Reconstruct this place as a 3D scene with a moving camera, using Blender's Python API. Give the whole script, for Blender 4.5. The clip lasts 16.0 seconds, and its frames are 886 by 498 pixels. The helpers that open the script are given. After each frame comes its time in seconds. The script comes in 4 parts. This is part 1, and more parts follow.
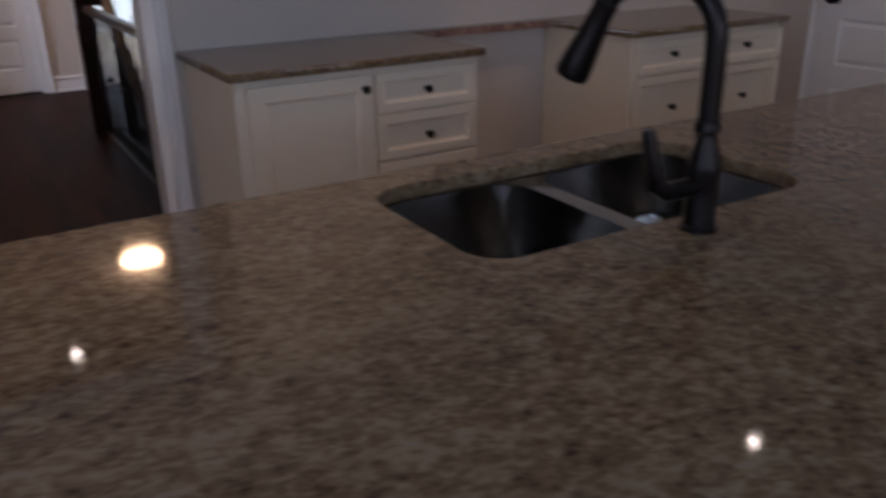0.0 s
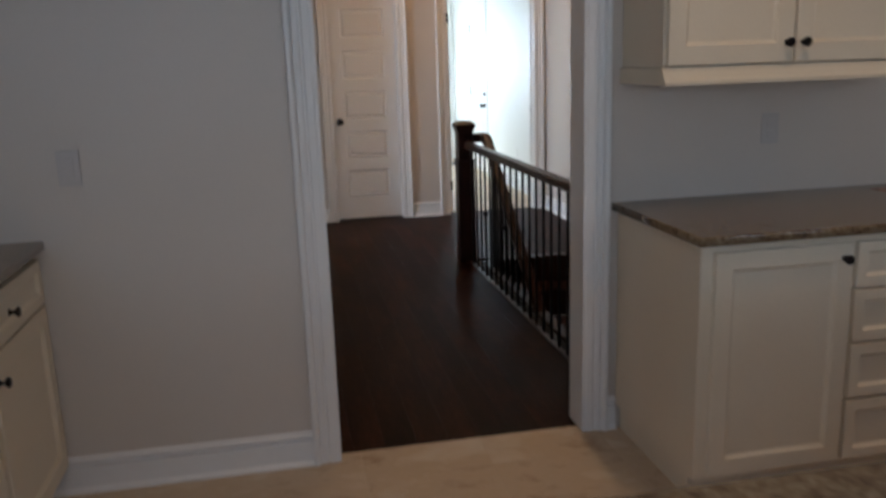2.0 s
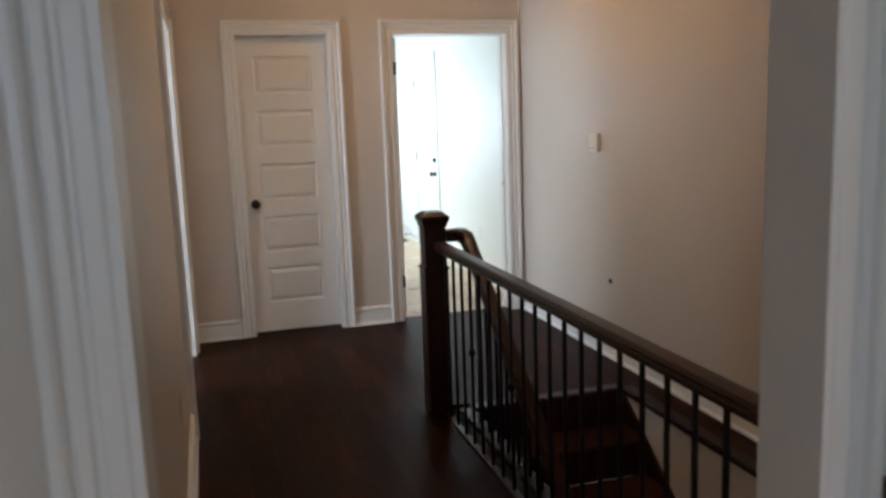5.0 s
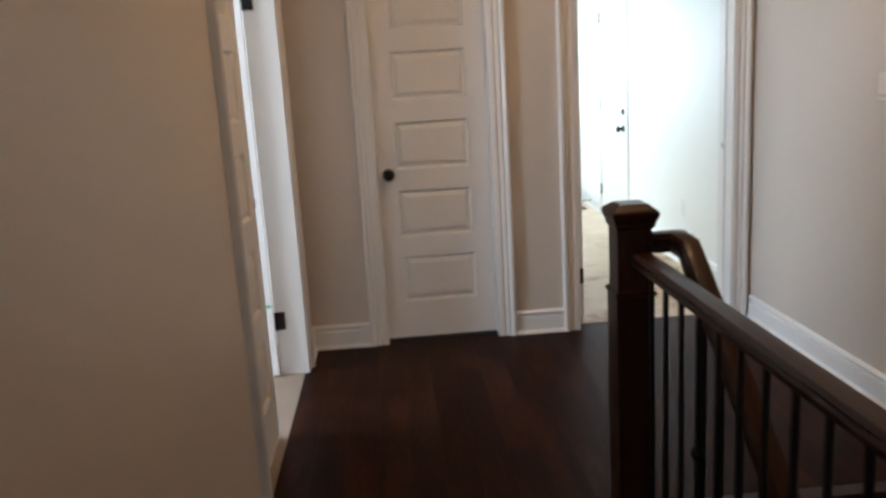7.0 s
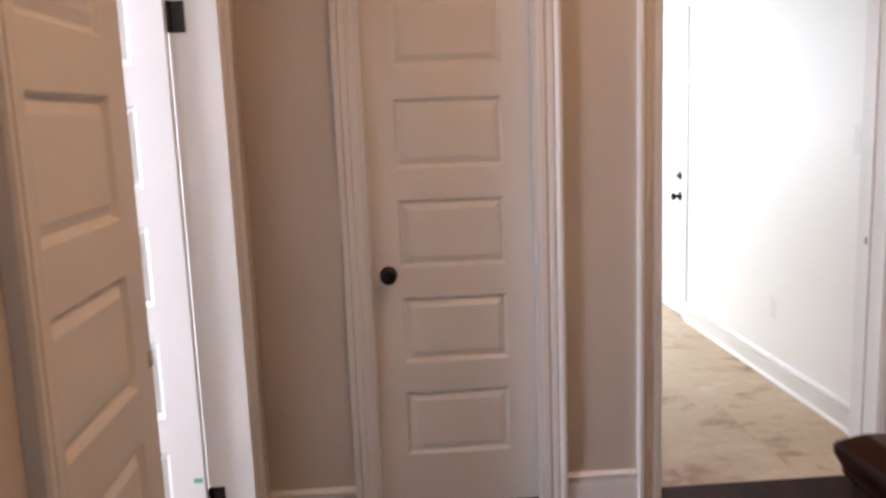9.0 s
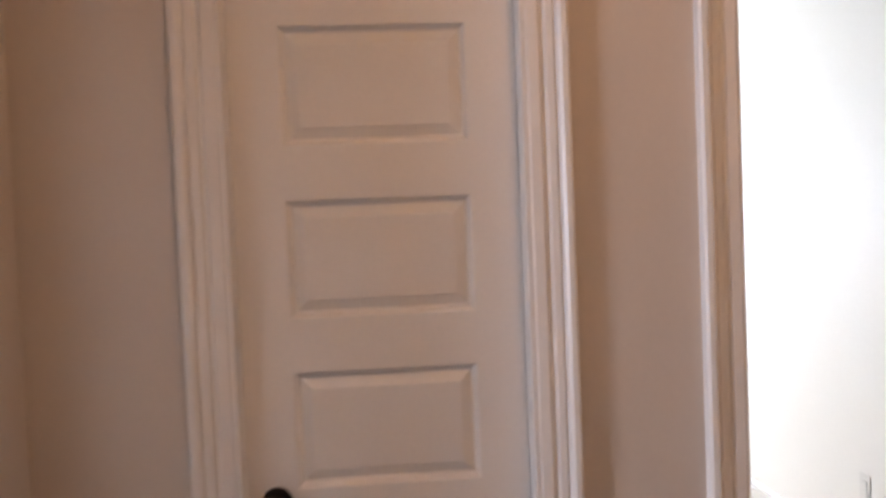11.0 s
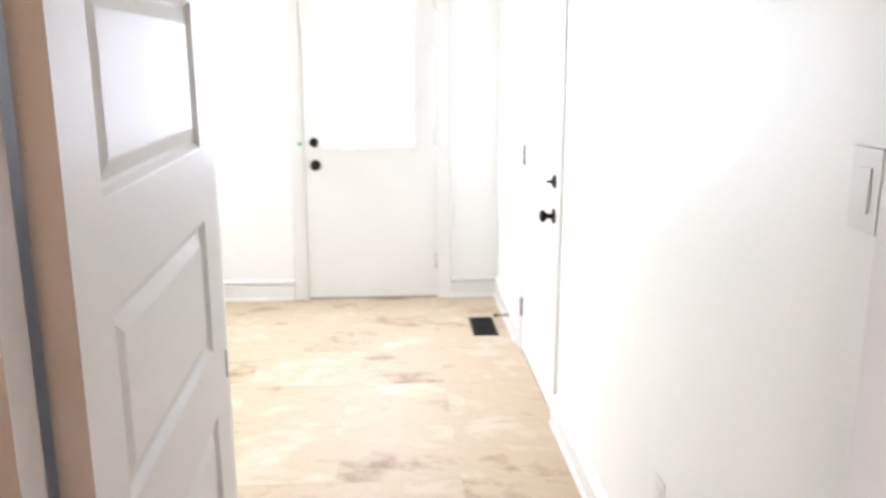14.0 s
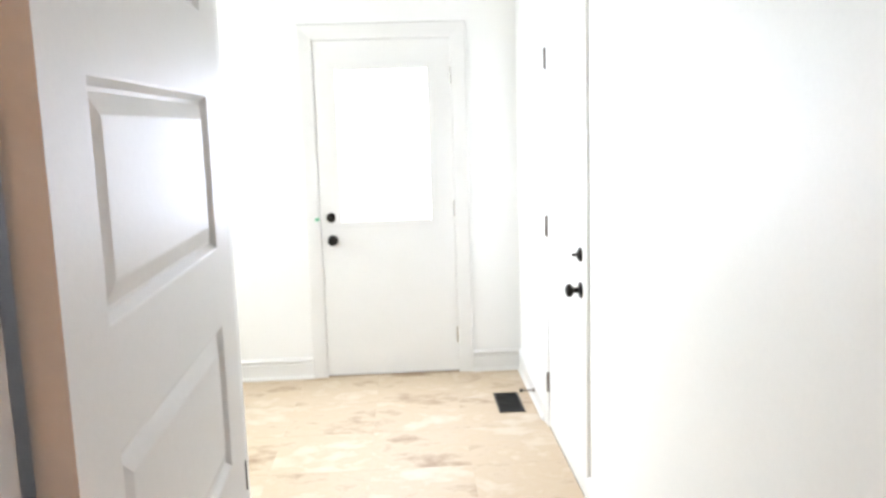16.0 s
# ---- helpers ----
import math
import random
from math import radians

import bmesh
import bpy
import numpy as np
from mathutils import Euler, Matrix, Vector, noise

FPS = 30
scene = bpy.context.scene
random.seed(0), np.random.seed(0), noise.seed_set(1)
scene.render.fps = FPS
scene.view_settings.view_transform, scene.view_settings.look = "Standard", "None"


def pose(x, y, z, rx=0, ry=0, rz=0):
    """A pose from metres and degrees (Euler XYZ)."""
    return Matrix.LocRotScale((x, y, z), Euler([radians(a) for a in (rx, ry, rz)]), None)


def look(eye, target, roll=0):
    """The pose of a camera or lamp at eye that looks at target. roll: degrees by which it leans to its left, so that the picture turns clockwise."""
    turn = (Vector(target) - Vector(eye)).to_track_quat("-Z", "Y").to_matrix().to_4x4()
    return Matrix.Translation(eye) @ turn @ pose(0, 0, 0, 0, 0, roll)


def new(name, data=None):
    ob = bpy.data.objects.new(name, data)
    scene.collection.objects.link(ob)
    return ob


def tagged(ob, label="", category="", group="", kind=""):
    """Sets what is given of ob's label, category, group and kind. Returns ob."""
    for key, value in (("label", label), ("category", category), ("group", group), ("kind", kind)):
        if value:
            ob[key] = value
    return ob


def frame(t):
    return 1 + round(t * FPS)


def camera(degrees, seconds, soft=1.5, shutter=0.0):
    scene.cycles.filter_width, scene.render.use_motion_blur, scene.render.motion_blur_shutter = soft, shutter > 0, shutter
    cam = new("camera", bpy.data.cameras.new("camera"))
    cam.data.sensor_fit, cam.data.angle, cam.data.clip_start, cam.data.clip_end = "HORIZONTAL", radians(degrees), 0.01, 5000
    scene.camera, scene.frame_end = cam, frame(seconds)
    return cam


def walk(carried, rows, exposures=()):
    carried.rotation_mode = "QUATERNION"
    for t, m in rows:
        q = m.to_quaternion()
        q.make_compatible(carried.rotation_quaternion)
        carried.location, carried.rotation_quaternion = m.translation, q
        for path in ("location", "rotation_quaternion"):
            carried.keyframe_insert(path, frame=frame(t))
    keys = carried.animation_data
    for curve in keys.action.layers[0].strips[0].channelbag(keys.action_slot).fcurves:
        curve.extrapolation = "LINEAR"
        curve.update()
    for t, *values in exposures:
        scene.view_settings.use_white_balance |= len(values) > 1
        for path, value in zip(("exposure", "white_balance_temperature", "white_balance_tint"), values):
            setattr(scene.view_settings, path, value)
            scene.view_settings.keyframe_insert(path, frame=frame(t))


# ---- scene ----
cam = camera(56.9, 16.0, soft=2.9, shutter=0.5)
PATH = [
    (0, (-0.157, 1.045, 1.349), (0.788, 2.644, 0.606), -1.1),
    (0.5, (-0.331, 1.098, 1.361), (0.459, 2.8, 0.667), -0.5),
    (1, (-0.47, 1.175, 1.374), (0.203, 2.937, 0.708), 0.4),
    (1.5, (-0.535, 1.341, 1.396), (-0.066, 3.195, 0.811), 0.1),
    (2, (-0.567, 1.556, 1.427), (-0.199, 3.47, 0.980), -1.9),
    (2.5, (-0.608, 1.791, 1.449), (-0.236, 3.721, 1.084), -3.1),
    (3, (-0.633, 2.046, 1.484), (-0.144, 3.964, 1.194), -4.1),
    (3.5, (-0.579, 2.348, 1.484), (-0.077, 4.266, 1.224), -3.0),
    (6, (-0.121, 4.142, 1.453), (0.429, 6.028, 1.078), -1.9),
    (6.5, (-0.018, 4.493, 1.439), (0.342, 6.421, 1.052), -2.2),
    (7, (-0.01, 4.829, 1.432), (0.102, 6.78, 1.009), -3.4),
    (7.5, (-0.009, 5.192, 1.425), (0.108, 7.135, 0.966), -2.4),
    (8, (0.029, 5.553, 1.44), (0.092, 7.515, 1.06), -1.7),
    (8.5, (0.031, 5.903, 1.453), (0.074, 7.872, 1.104), -1.5),
    (9, (0.01, 6.209, 1.483), (0.122, 8.18, 1.161), -2.2),
    (9.2, (0.024, 6.309, 1.486), (0.125, 8.285, 1.190), -2.1),
    (11.3, (0.324, 7.611, 1.506), (0.487, 9.604, 1.434), -2.7),
    (11.5, (0.427, 7.729, 1.509), (0.620, 9.715, 1.383), -3.7),
    (12, (0.581, 8.045, 1.505), (1.133, 9.934, 1.148), -4.1),
    (12.5, (0.833, 8.155, 1.496), (1.389, 10.035, 1.103), -4.5),
    (13, (1.058, 8.287, 1.479), (1.505, 10.184, 1.032), -2.8),
    (13.5, (1.23, 8.438, 1.48), (1.546, 10.35, 0.988), -0.8),
    (14, (1.34, 8.522, 1.497), (1.464, 10.466, 1.045), -0.1),
    (14.5, (1.414, 8.551, 1.517), (1.364, 10.516, 1.148), -1.8),
    (15, (1.426, 8.563, 1.541), (1.422, 10.538, 1.223), -2.4),
    (15.5, (1.397, 8.58, 1.542), (1.419, 10.558, 1.247), -2.2),
    (16, (1.318, 8.63, 1.532), (1.408, 10.606, 1.234), -1.8),
]
walk(cam, [(t, look(eye, target, roll)) for t, eye, target, roll in PATH], [(0, 0.2, 5700, 21), (1.0, 0.13, 5550, 16), (2.0, 0.28, 6050, 11), (3.5, 0.42, 6250, 10), (6, 0.34, 6150, 7), (7.5, 0.5, 6300, 12), (8.5, 0.55, 6600, 20), (9.0, 0.55, 6800, 25), (11.5, 0.44, 6800, 26), (12.5, 0.53, 6850, 26), (14, 0.56, 6900, 24), (16, 0.54, 6850, 21)])

# ---- world and large lights ----
world = bpy.data.worlds.new("sky")
scene.world = world
world.use_nodes = True
_wn = world.node_tree
_sky = _wn.nodes.new("ShaderNodeTexSky")
_sky.sky_type, _sky.sun_disc = "NISHITA", False
_sky.sun_elevation, _sky.sun_rotation = radians(38), radians(200)
_bg = _wn.nodes["Background"]
_bg.inputs["Strength"].default_value = 0.12
_wn.links.new(_sky.outputs["Color"], _bg.inputs["Color"])


def lamp(name, kind, energy, m, color=(1, 1, 1), size=(1, 1), radius=0.1):
    d = bpy.data.lights.new(name, kind)
    d.energy, d.color = energy, color
    if kind == "AREA":
        d.shape, d.size, d.size_y = "RECTANGLE", size[0], size[1]
    elif kind == "SUN":
        d.angle = radians(12)
    else:
        d.shadow_soft_size = radius
    ob = new(name, d)
    ob.matrix_world = m
    return ob


DAY = (0.62, 0.78, 1.0)
WARM = (1.0, 0.64, 0.34)
lamp("sun", "SUN", 0.55, look((0, 0, 10), (3.4, 6.0, 0)), (1, 0.95, 0.88))
# Lamp for an unseen south window, tilted up to lighten the upper walls.
lamp("kitchen_window_light", "AREA", 34, look((0.6, -2.28, 1.60), (0.6, 2, 9.0)), DAY, (3.4, 1.9))
lamp("kitchen_side_window_light", "AREA", 13, look((-1.93, 0.3, 1.65), (2.6, 3.4, 2.6)), DAY, (1.6, 1.15))
lamp("den_window_light", "AREA", 110, look((-3.35, 7.9, 1.5), (1.9, 8.9, 1.1)), (0.74, 0.86, 1.0), (1.3, 1.4))
lamp("mud_window_light", "AREA", 25, look((1.21, 13.58, 1.42), (1.21, 11, 0.9)), DAY, (0.52, 0.88))
# Lamp of an unseen west window, placed to reach the entry's east wall.
lamp("mud_side_window_light", "AREA", 46, look((-1.02, 12.8, 1.55), (2.0, 10.2, 1.5)), (0.80, 0.98, 0.97), (1.3, 1.2))
# ---- end of lights ----

# ---- materials ----


def mat(name, color, rough=0.5, metal=0.0, var=0.06, scale=6.0, fine=90.0, bump=0.05, bump_scale=120.0, spec=0.5, per=None, per_amt=0.0):
    m = bpy.data.materials.new(name)
    m.use_nodes = True
    nt = m.node_tree
    b = nt.nodes["Principled BSDF"]
    b.inputs["Roughness"].default_value = rough
    b.inputs["Metallic"].default_value = metal
    b.inputs["Specular IOR Level"].default_value = spec
    tc = nt.nodes.new("ShaderNodeTexCoord")
    n1, n2 = nt.nodes.new("ShaderNodeTexNoise"), nt.nodes.new("ShaderNodeTexNoise")
    n1.inputs["Scale"].default_value, n2.inputs["Scale"].default_value = scale, fine
    n1.inputs["Detail"].default_value = n2.inputs["Detail"].default_value = 4
    for n in (n1, n2):
        nt.links.new(tc.outputs["Object"], n.inputs["Vector"])
    mix = nt.nodes.new("ShaderNodeMath")
    mix.operation = "ADD"
    nt.links.new(n1.outputs["Fac"], mix.inputs[0])
    nt.links.new(n2.outputs["Fac"], mix.inputs[1])
    ramp = nt.nodes.new("ShaderNodeMapRange")
    ramp.inputs["From Min"].default_value, ramp.inputs["From Max"].default_value = 0.6, 1.4
    ramp.inputs["To Min"].default_value, ramp.inputs["To Max"].default_value = 1 - var, 1 + var
    nt.links.new(mix.outputs[0], ramp.inputs["Value"])
    val = ramp.outputs["Result"]
    if per:
        info = nt.nodes.new("ShaderNodeObjectInfo")
        pr = nt.nodes.new("ShaderNodeMapRange")
        pr.inputs["To Min"].default_value, pr.inputs["To Max"].default_value = 1 - per_amt, 1 + per_amt
        nt.links.new(info.outputs["Random"], pr.inputs["Value"])
        mu = nt.nodes.new("ShaderNodeMath")
        mu.operation = "MULTIPLY"
        nt.links.new(val, mu.inputs[0])
        nt.links.new(pr.outputs["Result"], mu.inputs[1])
        val = mu.outputs[0]
    sc = nt.nodes.new("ShaderNodeVectorMath")
    sc.operation = "SCALE"
    sc.inputs[0].default_value = color
    nt.links.new(val, sc.inputs["Scale"])
    nt.links.new(sc.outputs["Vector"], b.inputs["Base Color"])
    n3 = nt.nodes.new("ShaderNodeTexNoise")
    n3.inputs["Scale"].default_value = bump_scale
    nt.links.new(tc.outputs["Object"], n3.inputs["Vector"])
    bp = nt.nodes.new("ShaderNodeBump")
    bp.inputs["Strength"].default_value, bp.inputs["Distance"].default_value = bump, 0.004
    nt.links.new(n3.outputs["Fac"], bp.inputs["Height"])
    nt.links.new(bp.outputs["Normal"], b.inputs["Normal"])
    return m


def ramp_mat(name, stops, noises, rough, bump=0.05, stretch=(1, 1, 1), per=0.0, spec=0.5, wobble=0.0):
    """A stone or wood: weighted noises (scale, weight, detail) through a colour ramp."""
    m = bpy.data.materials.new(name)
    m.use_nodes = True
    nt = m.node_tree
    b = nt.nodes["Principled BSDF"]
    b.inputs["Roughness"].default_value = rough
    b.inputs["Specular IOR Level"].default_value = spec
    tc, mp = nt.nodes.new("ShaderNodeTexCoord"), nt.nodes.new("ShaderNodeMapping")
    mp.inputs["Scale"].default_value = stretch
    nt.links.new(tc.outputs["Object"], mp.inputs["Vector"])
    info = nt.nodes.new("ShaderNodeObjectInfo")
    off = nt.nodes.new("ShaderNodeVectorMath")
    off.operation = "MULTIPLY_ADD"
    off.inputs[1].default_value = (37, 53, 71)
    cmb = nt.nodes.new("ShaderNodeCombineXYZ")
    for k in range(3):
        nt.links.new(info.outputs["Random"], cmb.inputs[k])
    nt.links.new(cmb.outputs[0], off.inputs[0])
    nt.links.new(mp.outputs["Vector"], off.inputs[2])
    total = None
    for scale, weight, detail in noises:
        n = nt.nodes.new("ShaderNodeTexNoise")
        n.inputs["Scale"].default_value, n.inputs["Detail"].default_value = scale, detail
        n.inputs["Distortion"].default_value = wobble
        nt.links.new(off.outputs[0] if per else mp.outputs["Vector"], n.inputs["Vector"])
        mu = nt.nodes.new("ShaderNodeMath")
        mu.operation = "MULTIPLY"
        mu.inputs[1].default_value = weight
        nt.links.new(n.outputs["Fac"], mu.inputs[0])
        if total is None:
            total = mu.outputs[0]
        else:
            ad = nt.nodes.new("ShaderNodeMath")
            nt.links.new(total, ad.inputs[0])
            nt.links.new(mu.outputs[0], ad.inputs[1])
            total = ad.outputs[0]
    if per:
        pr = nt.nodes.new("ShaderNodeMapRange")
        pr.inputs["To Min"].default_value, pr.inputs["To Max"].default_value = -per, per
        nt.links.new(info.outputs["Random"], pr.inputs["Value"])
        ad = nt.nodes.new("ShaderNodeMath")
        nt.links.new(total, ad.inputs[0])
        nt.links.new(pr.outputs["Result"], ad.inputs[1])
        total = ad.outputs[0]
    cr = nt.nodes.new("ShaderNodeValToRGB")
    el = cr.color_ramp.elements
    while len(el) < len(stops):
        el.new(0.5)
    for e, (p, c) in zip(el, stops):
        e.position, e.color = p, (*c, 1)
    nt.links.new(total, cr.inputs["Fac"])
    nt.links.new(cr.outputs["Color"], b.inputs["Base Color"])
    bp = nt.nodes.new("ShaderNodeBump")
    bp.inputs["Strength"].default_value, bp.inputs["Distance"].default_value = bump, 0.003
    nt.links.new(total, bp.inputs["Height"])
    nt.links.new(bp.outputs["Normal"], b.inputs["Normal"])
    return m


def glow(name, color, strength):
    m = bpy.data.materials.new(name)
    m.use_nodes = True
    b = m.node_tree.nodes["Principled BSDF"]
    b.inputs["Base Color"].default_value = (*color, 1)
    b.inputs["Emission Color"].default_value = (*color, 1)
    b.inputs["Emission Strength"].default_value = strength
    return m


PAINT = mat("greige_wall_paint", (0.60, 0.538, 0.473), 0.40, var=0.025, scale=2.0, bump=0.08, bump_scale=260)
PAINT_MUD = mat("white_wall_paint", (0.87, 0.86, 0.84), 0.5, var=0.02, scale=2.0, bump=0.06, bump_scale=260)
CEIL = mat("ceiling_white", (0.78, 0.76, 0.73), 0.8, var=0.02, bump=0.25, bump_scale=70)
TRIM = mat("trim_white_paint", (0.78, 0.765, 0.74), 0.32, var=0.02, bump=0.02)
DOORW = mat("door_white_paint", (0.80, 0.785, 0.76), 0.42, var=0.025, scale=4, bump=0.05, bump_scale=160)
CREAM = mat("cabinet_cream_paint", (0.73, 0.63, 0.48), 0.38, var=0.03, scale=5, bump=0.02)
BRONZE = mat("dark_bronze", (0.018, 0.014, 0.013), 0.3, 0.75, var=0.2, bump=0.02)
IRON = mat("black_iron", (0.012, 0.011, 0.011), 0.42, 0.6, var=0.2, bump=0.05)
HINGE = mat("bronze_hinge", (0.22, 0.19, 0.17), 0.4, 0.7, var=0.15)
CHROME = mat("satin_nickel", (0.62, 0.60, 0.57), 0.25, 1.0, var=0.05)
STEEL = mat("brushed_steel", (0.37, 0.36, 0.35), 0.16, 1.0, var=0.08, scale=12, bump=0.03, bump_scale=300)
PLATE = mat("white_plastic", (0.80, 0.79, 0.77), 0.35, var=0.02)
# White plastic with the kitchen switch's shade put into its colour.
DULL = mat("dimmed_white_plastic", (0.53, 0.49, 0.455), 0.4, var=0.02)
ALMOND = mat("almond_plastic", (0.74, 0.68, 0.57), 0.4, var=0.02)
DARKPL = mat("dark_grey_plastic", (0.04, 0.04, 0.045), 0.5, var=0.1)
GREEN = mat("green_masking_tape", (0.10, 0.45, 0.25), 0.6)
GROUT = mat("beige_grout", (0.55, 0.44, 0.325), 0.9, var=0.1, bump=0.2)
DENFLOOR = mat("brown_den_floor", (0.26, 0.20, 0.15), 0.8, var=0.15, scale=5, bump=0.2)
# Near-black that stands for unlit gaps under door, planks and vent.
VOID_DARK = mat("dark_void", (0.01, 0.01, 0.01), 0.9)
GRANITE = ramp_mat("speckled_brown_granite", [(0.34, (0.044, 0.025, 0.015)), (0.42, (0.108, 0.067, 0.036)), (0.50, (0.168, 0.115, 0.064)), (0.59, (0.245, 0.180, 0.112)), (0.72, (0.225, 0.182, 0.146))],
                   [(46, 0.42, 6), (105, 0.42, 4), (7, 0.16, 3)], 0.05, 0.004, (0.9, 1.2, 1), wobble=0.3, spec=0.36)
GRANITE_RED = ramp_mat("rough_granite_edge", [(0.36, (0.06, 0.03, 0.022)), (0.5, (0.22, 0.12, 0.085)), (0.68, (0.36, 0.24, 0.18))],
                       [(40, 0.6, 5), (9, 0.4, 2)], 0.4, 0.2)
WOOD = ramp_mat("dark_stained_hardwood", [(0.3, (0.007, 0.0026, 0.0017)), (0.5, (0.020, 0.0066, 0.0036)), (0.7, (0.056, 0.0165, 0.0078))],
                [(9, 0.45, 6), (60, 0.25, 3), (2.2, 0.3, 3)], 0.40, 0.03, (1, 0.22, 1), per=0.03, spec=0.035)
RAILWOOD = ramp_mat("dark_rail_wood", [(0.3, (0.014, 0.0048, 0.0032)), (0.55, (0.032, 0.0108, 0.0064)), (0.75, (0.054, 0.019, 0.011))],
                    [(14, 0.6, 5), (70, 0.4, 3)], 0.36, 0.05, (1, 0.12, 0.3), spec=0.24)
NOSING = ramp_mat("polished_dark_nosing", [(0.3, (0.010, 0.004, 0.003)), (0.6, (0.026, 0.010, 0.006))], [(9, 0.6, 5), (60, 0.4, 3)], 0.4, 0.02, (1, 0.1, 1), spec=0.12)
BROWNWOOD = ramp_mat("brown_stained_wood", [(0.3, (0.07, 0.035, 0.02)), (0.55, (0.14, 0.075, 0.042)), (0.75, (0.19, 0.11, 0.065))],
                     [(10, 0.6, 5), (60, 0.4, 3)], 0.4, 0.05, (1, 1, 0.1))
TILE = ramp_mat("beige_travertine_tile", [(0.34, (0.33, 0.215, 0.135)), (0.41, (0.46, 0.335, 0.22)), (0.47, (0.565, 0.44, 0.31)), (0.53, (0.55, 0.42, 0.285)), (0.59, (0.605, 0.49, 0.36)), (0.68, (0.64, 0.55, 0.44))],
                [(2.6, 0.58, 6), (9, 0.34, 5), (60, 0.08, 3)], 0.55, 0.02, (1, 1.35, 1), per=0.035, wobble=0.45, spec=0.3)
LAMPGLASS = glow("lit_frosted_glass", (1.0, 0.60, 0.295), 42.0)
POTGLOW = glow("lit_pot_lens", (1.0, 0.82, 0.58), 70.0)
OUTGLOW = glow("bright_overcast_outside", (0.93, 0.97, 1.0), 3.2)
GLASS = bpy.data.materials.new("window_glass")
GLASS.use_nodes = True
_g = GLASS.node_tree.nodes["Principled BSDF"]
_g.inputs["Transmission Weight"].default_value, _g.inputs["Roughness"].default_value, _g.inputs["IOR"].default_value = 1.0, 0.0, 1.1

# ---- mesh helpers ----


def box(bm, x0, x1, y0, y1, z0, z1, bev=0.0, seg=1):
    r = bmesh.ops.create_cube(bm, size=1, matrix=Matrix.Translation(((x0 + x1) / 2, (y0 + y1) / 2, (z0 + z1) / 2)) @ Matrix.Diagonal((abs(x1 - x0), abs(y1 - y0), abs(z1 - z0), 1)))
    if bev:
        es = list({e for v in r["verts"] for e in v.link_edges})
        bmesh.ops.bevel(bm, geom=es, offset=bev, segments=seg, affect="EDGES", clamp_overlap=True)
    return bm


def cyl(bm, p0, p1, r0, r1=None, seg=20):
    p0, p1 = Vector(p0), Vector(p1)
    d = p1 - p0
    m = Matrix.Translation((p0 + p1) / 2) @ d.to_track_quat("Z", "Y").to_matrix().to_4x4()
    bmesh.ops.create_cone(bm, cap_ends=True, segments=seg, radius1=r0, radius2=r0 if r1 is None else r1, depth=d.length, matrix=m)
    return bm


def loft(bm, rings, cap0=True, cap1=True, closed=True):
    vs = [[bm.verts.new(p) for p in ring] for ring in rings]
    n = len(vs[0])
    for a, b in zip(vs, vs[1:]):
        for k in range(n if closed else n - 1):
            bm.faces.new((a[k], a[(k + 1) % n], b[(k + 1) % n], b[k]))
    if cap0:
        bm.faces.new(list(reversed(vs[0])))
    if cap1:
        bm.faces.new(vs[-1])
    return bm


def tube(bm, path, radii, seg=14):
    rings = []
    path = [Vector(p) for p in path]
    side = None
    for k, p in enumerate(path):
        d = (path[min(k + 1, len(path) - 1)] - path[max(k - 1, 0)]).normalized()
        if side is None:
            side = d.orthogonal().normalized()
        side = (side - d * side.dot(d)).normalized()
        other = d.cross(side)
        r = radii[k] if isinstance(radii, (list, tuple)) else radii
        rings.append([p + (side * math.cos(a) + other * math.sin(a)) * r for a in [2 * math.pi * i / seg for i in range(seg)]])
    return loft(bm, rings)


def turned(bm, base, axis, prof, seg=20):
    """A turned shape: prof rows of (distance along the axis, radius)."""
    base, axis = Vector(base), Vector(axis).normalized()
    s = axis.orthogonal().normalized()
    o = axis.cross(s)
    rings = [[base + axis * h + (s * math.cos(a) + o * math.sin(a)) * max(r, 1e-4) for a in [2 * math.pi * i / seg for i in range(seg)]] for h, r in prof]
    return loft(bm, rings)


def rrect(x0, x1, y0, y1, z, r, n=6):
    pts = []
    for cx, cy, a0 in ((x1 - r, y1 - r, 0), (x0 + r, y1 - r, 90), (x0 + r, y0 + r, 180), (x1 - r, y0 + r, 270)):
        for k in range(n + 1):
            a = radians(a0 + 90 * k / n)
            pts.append((cx + r * math.cos(a), cy + r * math.sin(a), z))
    return pts


def link(name, bm, material, smooth=False):
    bmesh.ops.recalc_face_normals(bm, faces=bm.faces[:])
    me = bpy.data.meshes.new(name)
    bm.to_mesh(me)
    bm.free()
    me.materials.append(material)
    if smooth:
        for p in me.polygons:
            p.use_smooth = True
        me.set_sharp_from_angle(angle=radians(38))
    return new(name, me)


def part(name, bm, material, parent, label="", smooth=False):
    ob = link(name, bm, material, smooth)
    ob.parent = parent
    if label:
        tagged(ob, label)
    return ob


def thing(name, label, category, m=None, group="", kind=""):
    ob = new(name)
    ob.empty_display_size = 0.1
    if m is not None:
        ob.matrix_world = m
    return tagged(ob, label, category, group, kind)


def solid(name, boxes, material, label, category="", kind="structure", bev=0.0):
    category = category or name.split("_")[0]
    if len(boxes) == 1 or category == "ceiling":
        bm = bmesh.new()
        for b in boxes:
            box(bm, *b, bev=bev)
        return tagged(link(name, bm, material), label, category, kind=kind)
    t = thing(name, label, category, kind=kind)
    for b in boxes:
        part("jamb_board" if name.startswith("jamb") else category + "_section", box(bmesh.new(), *b, bev=bev), material, t)
    return t


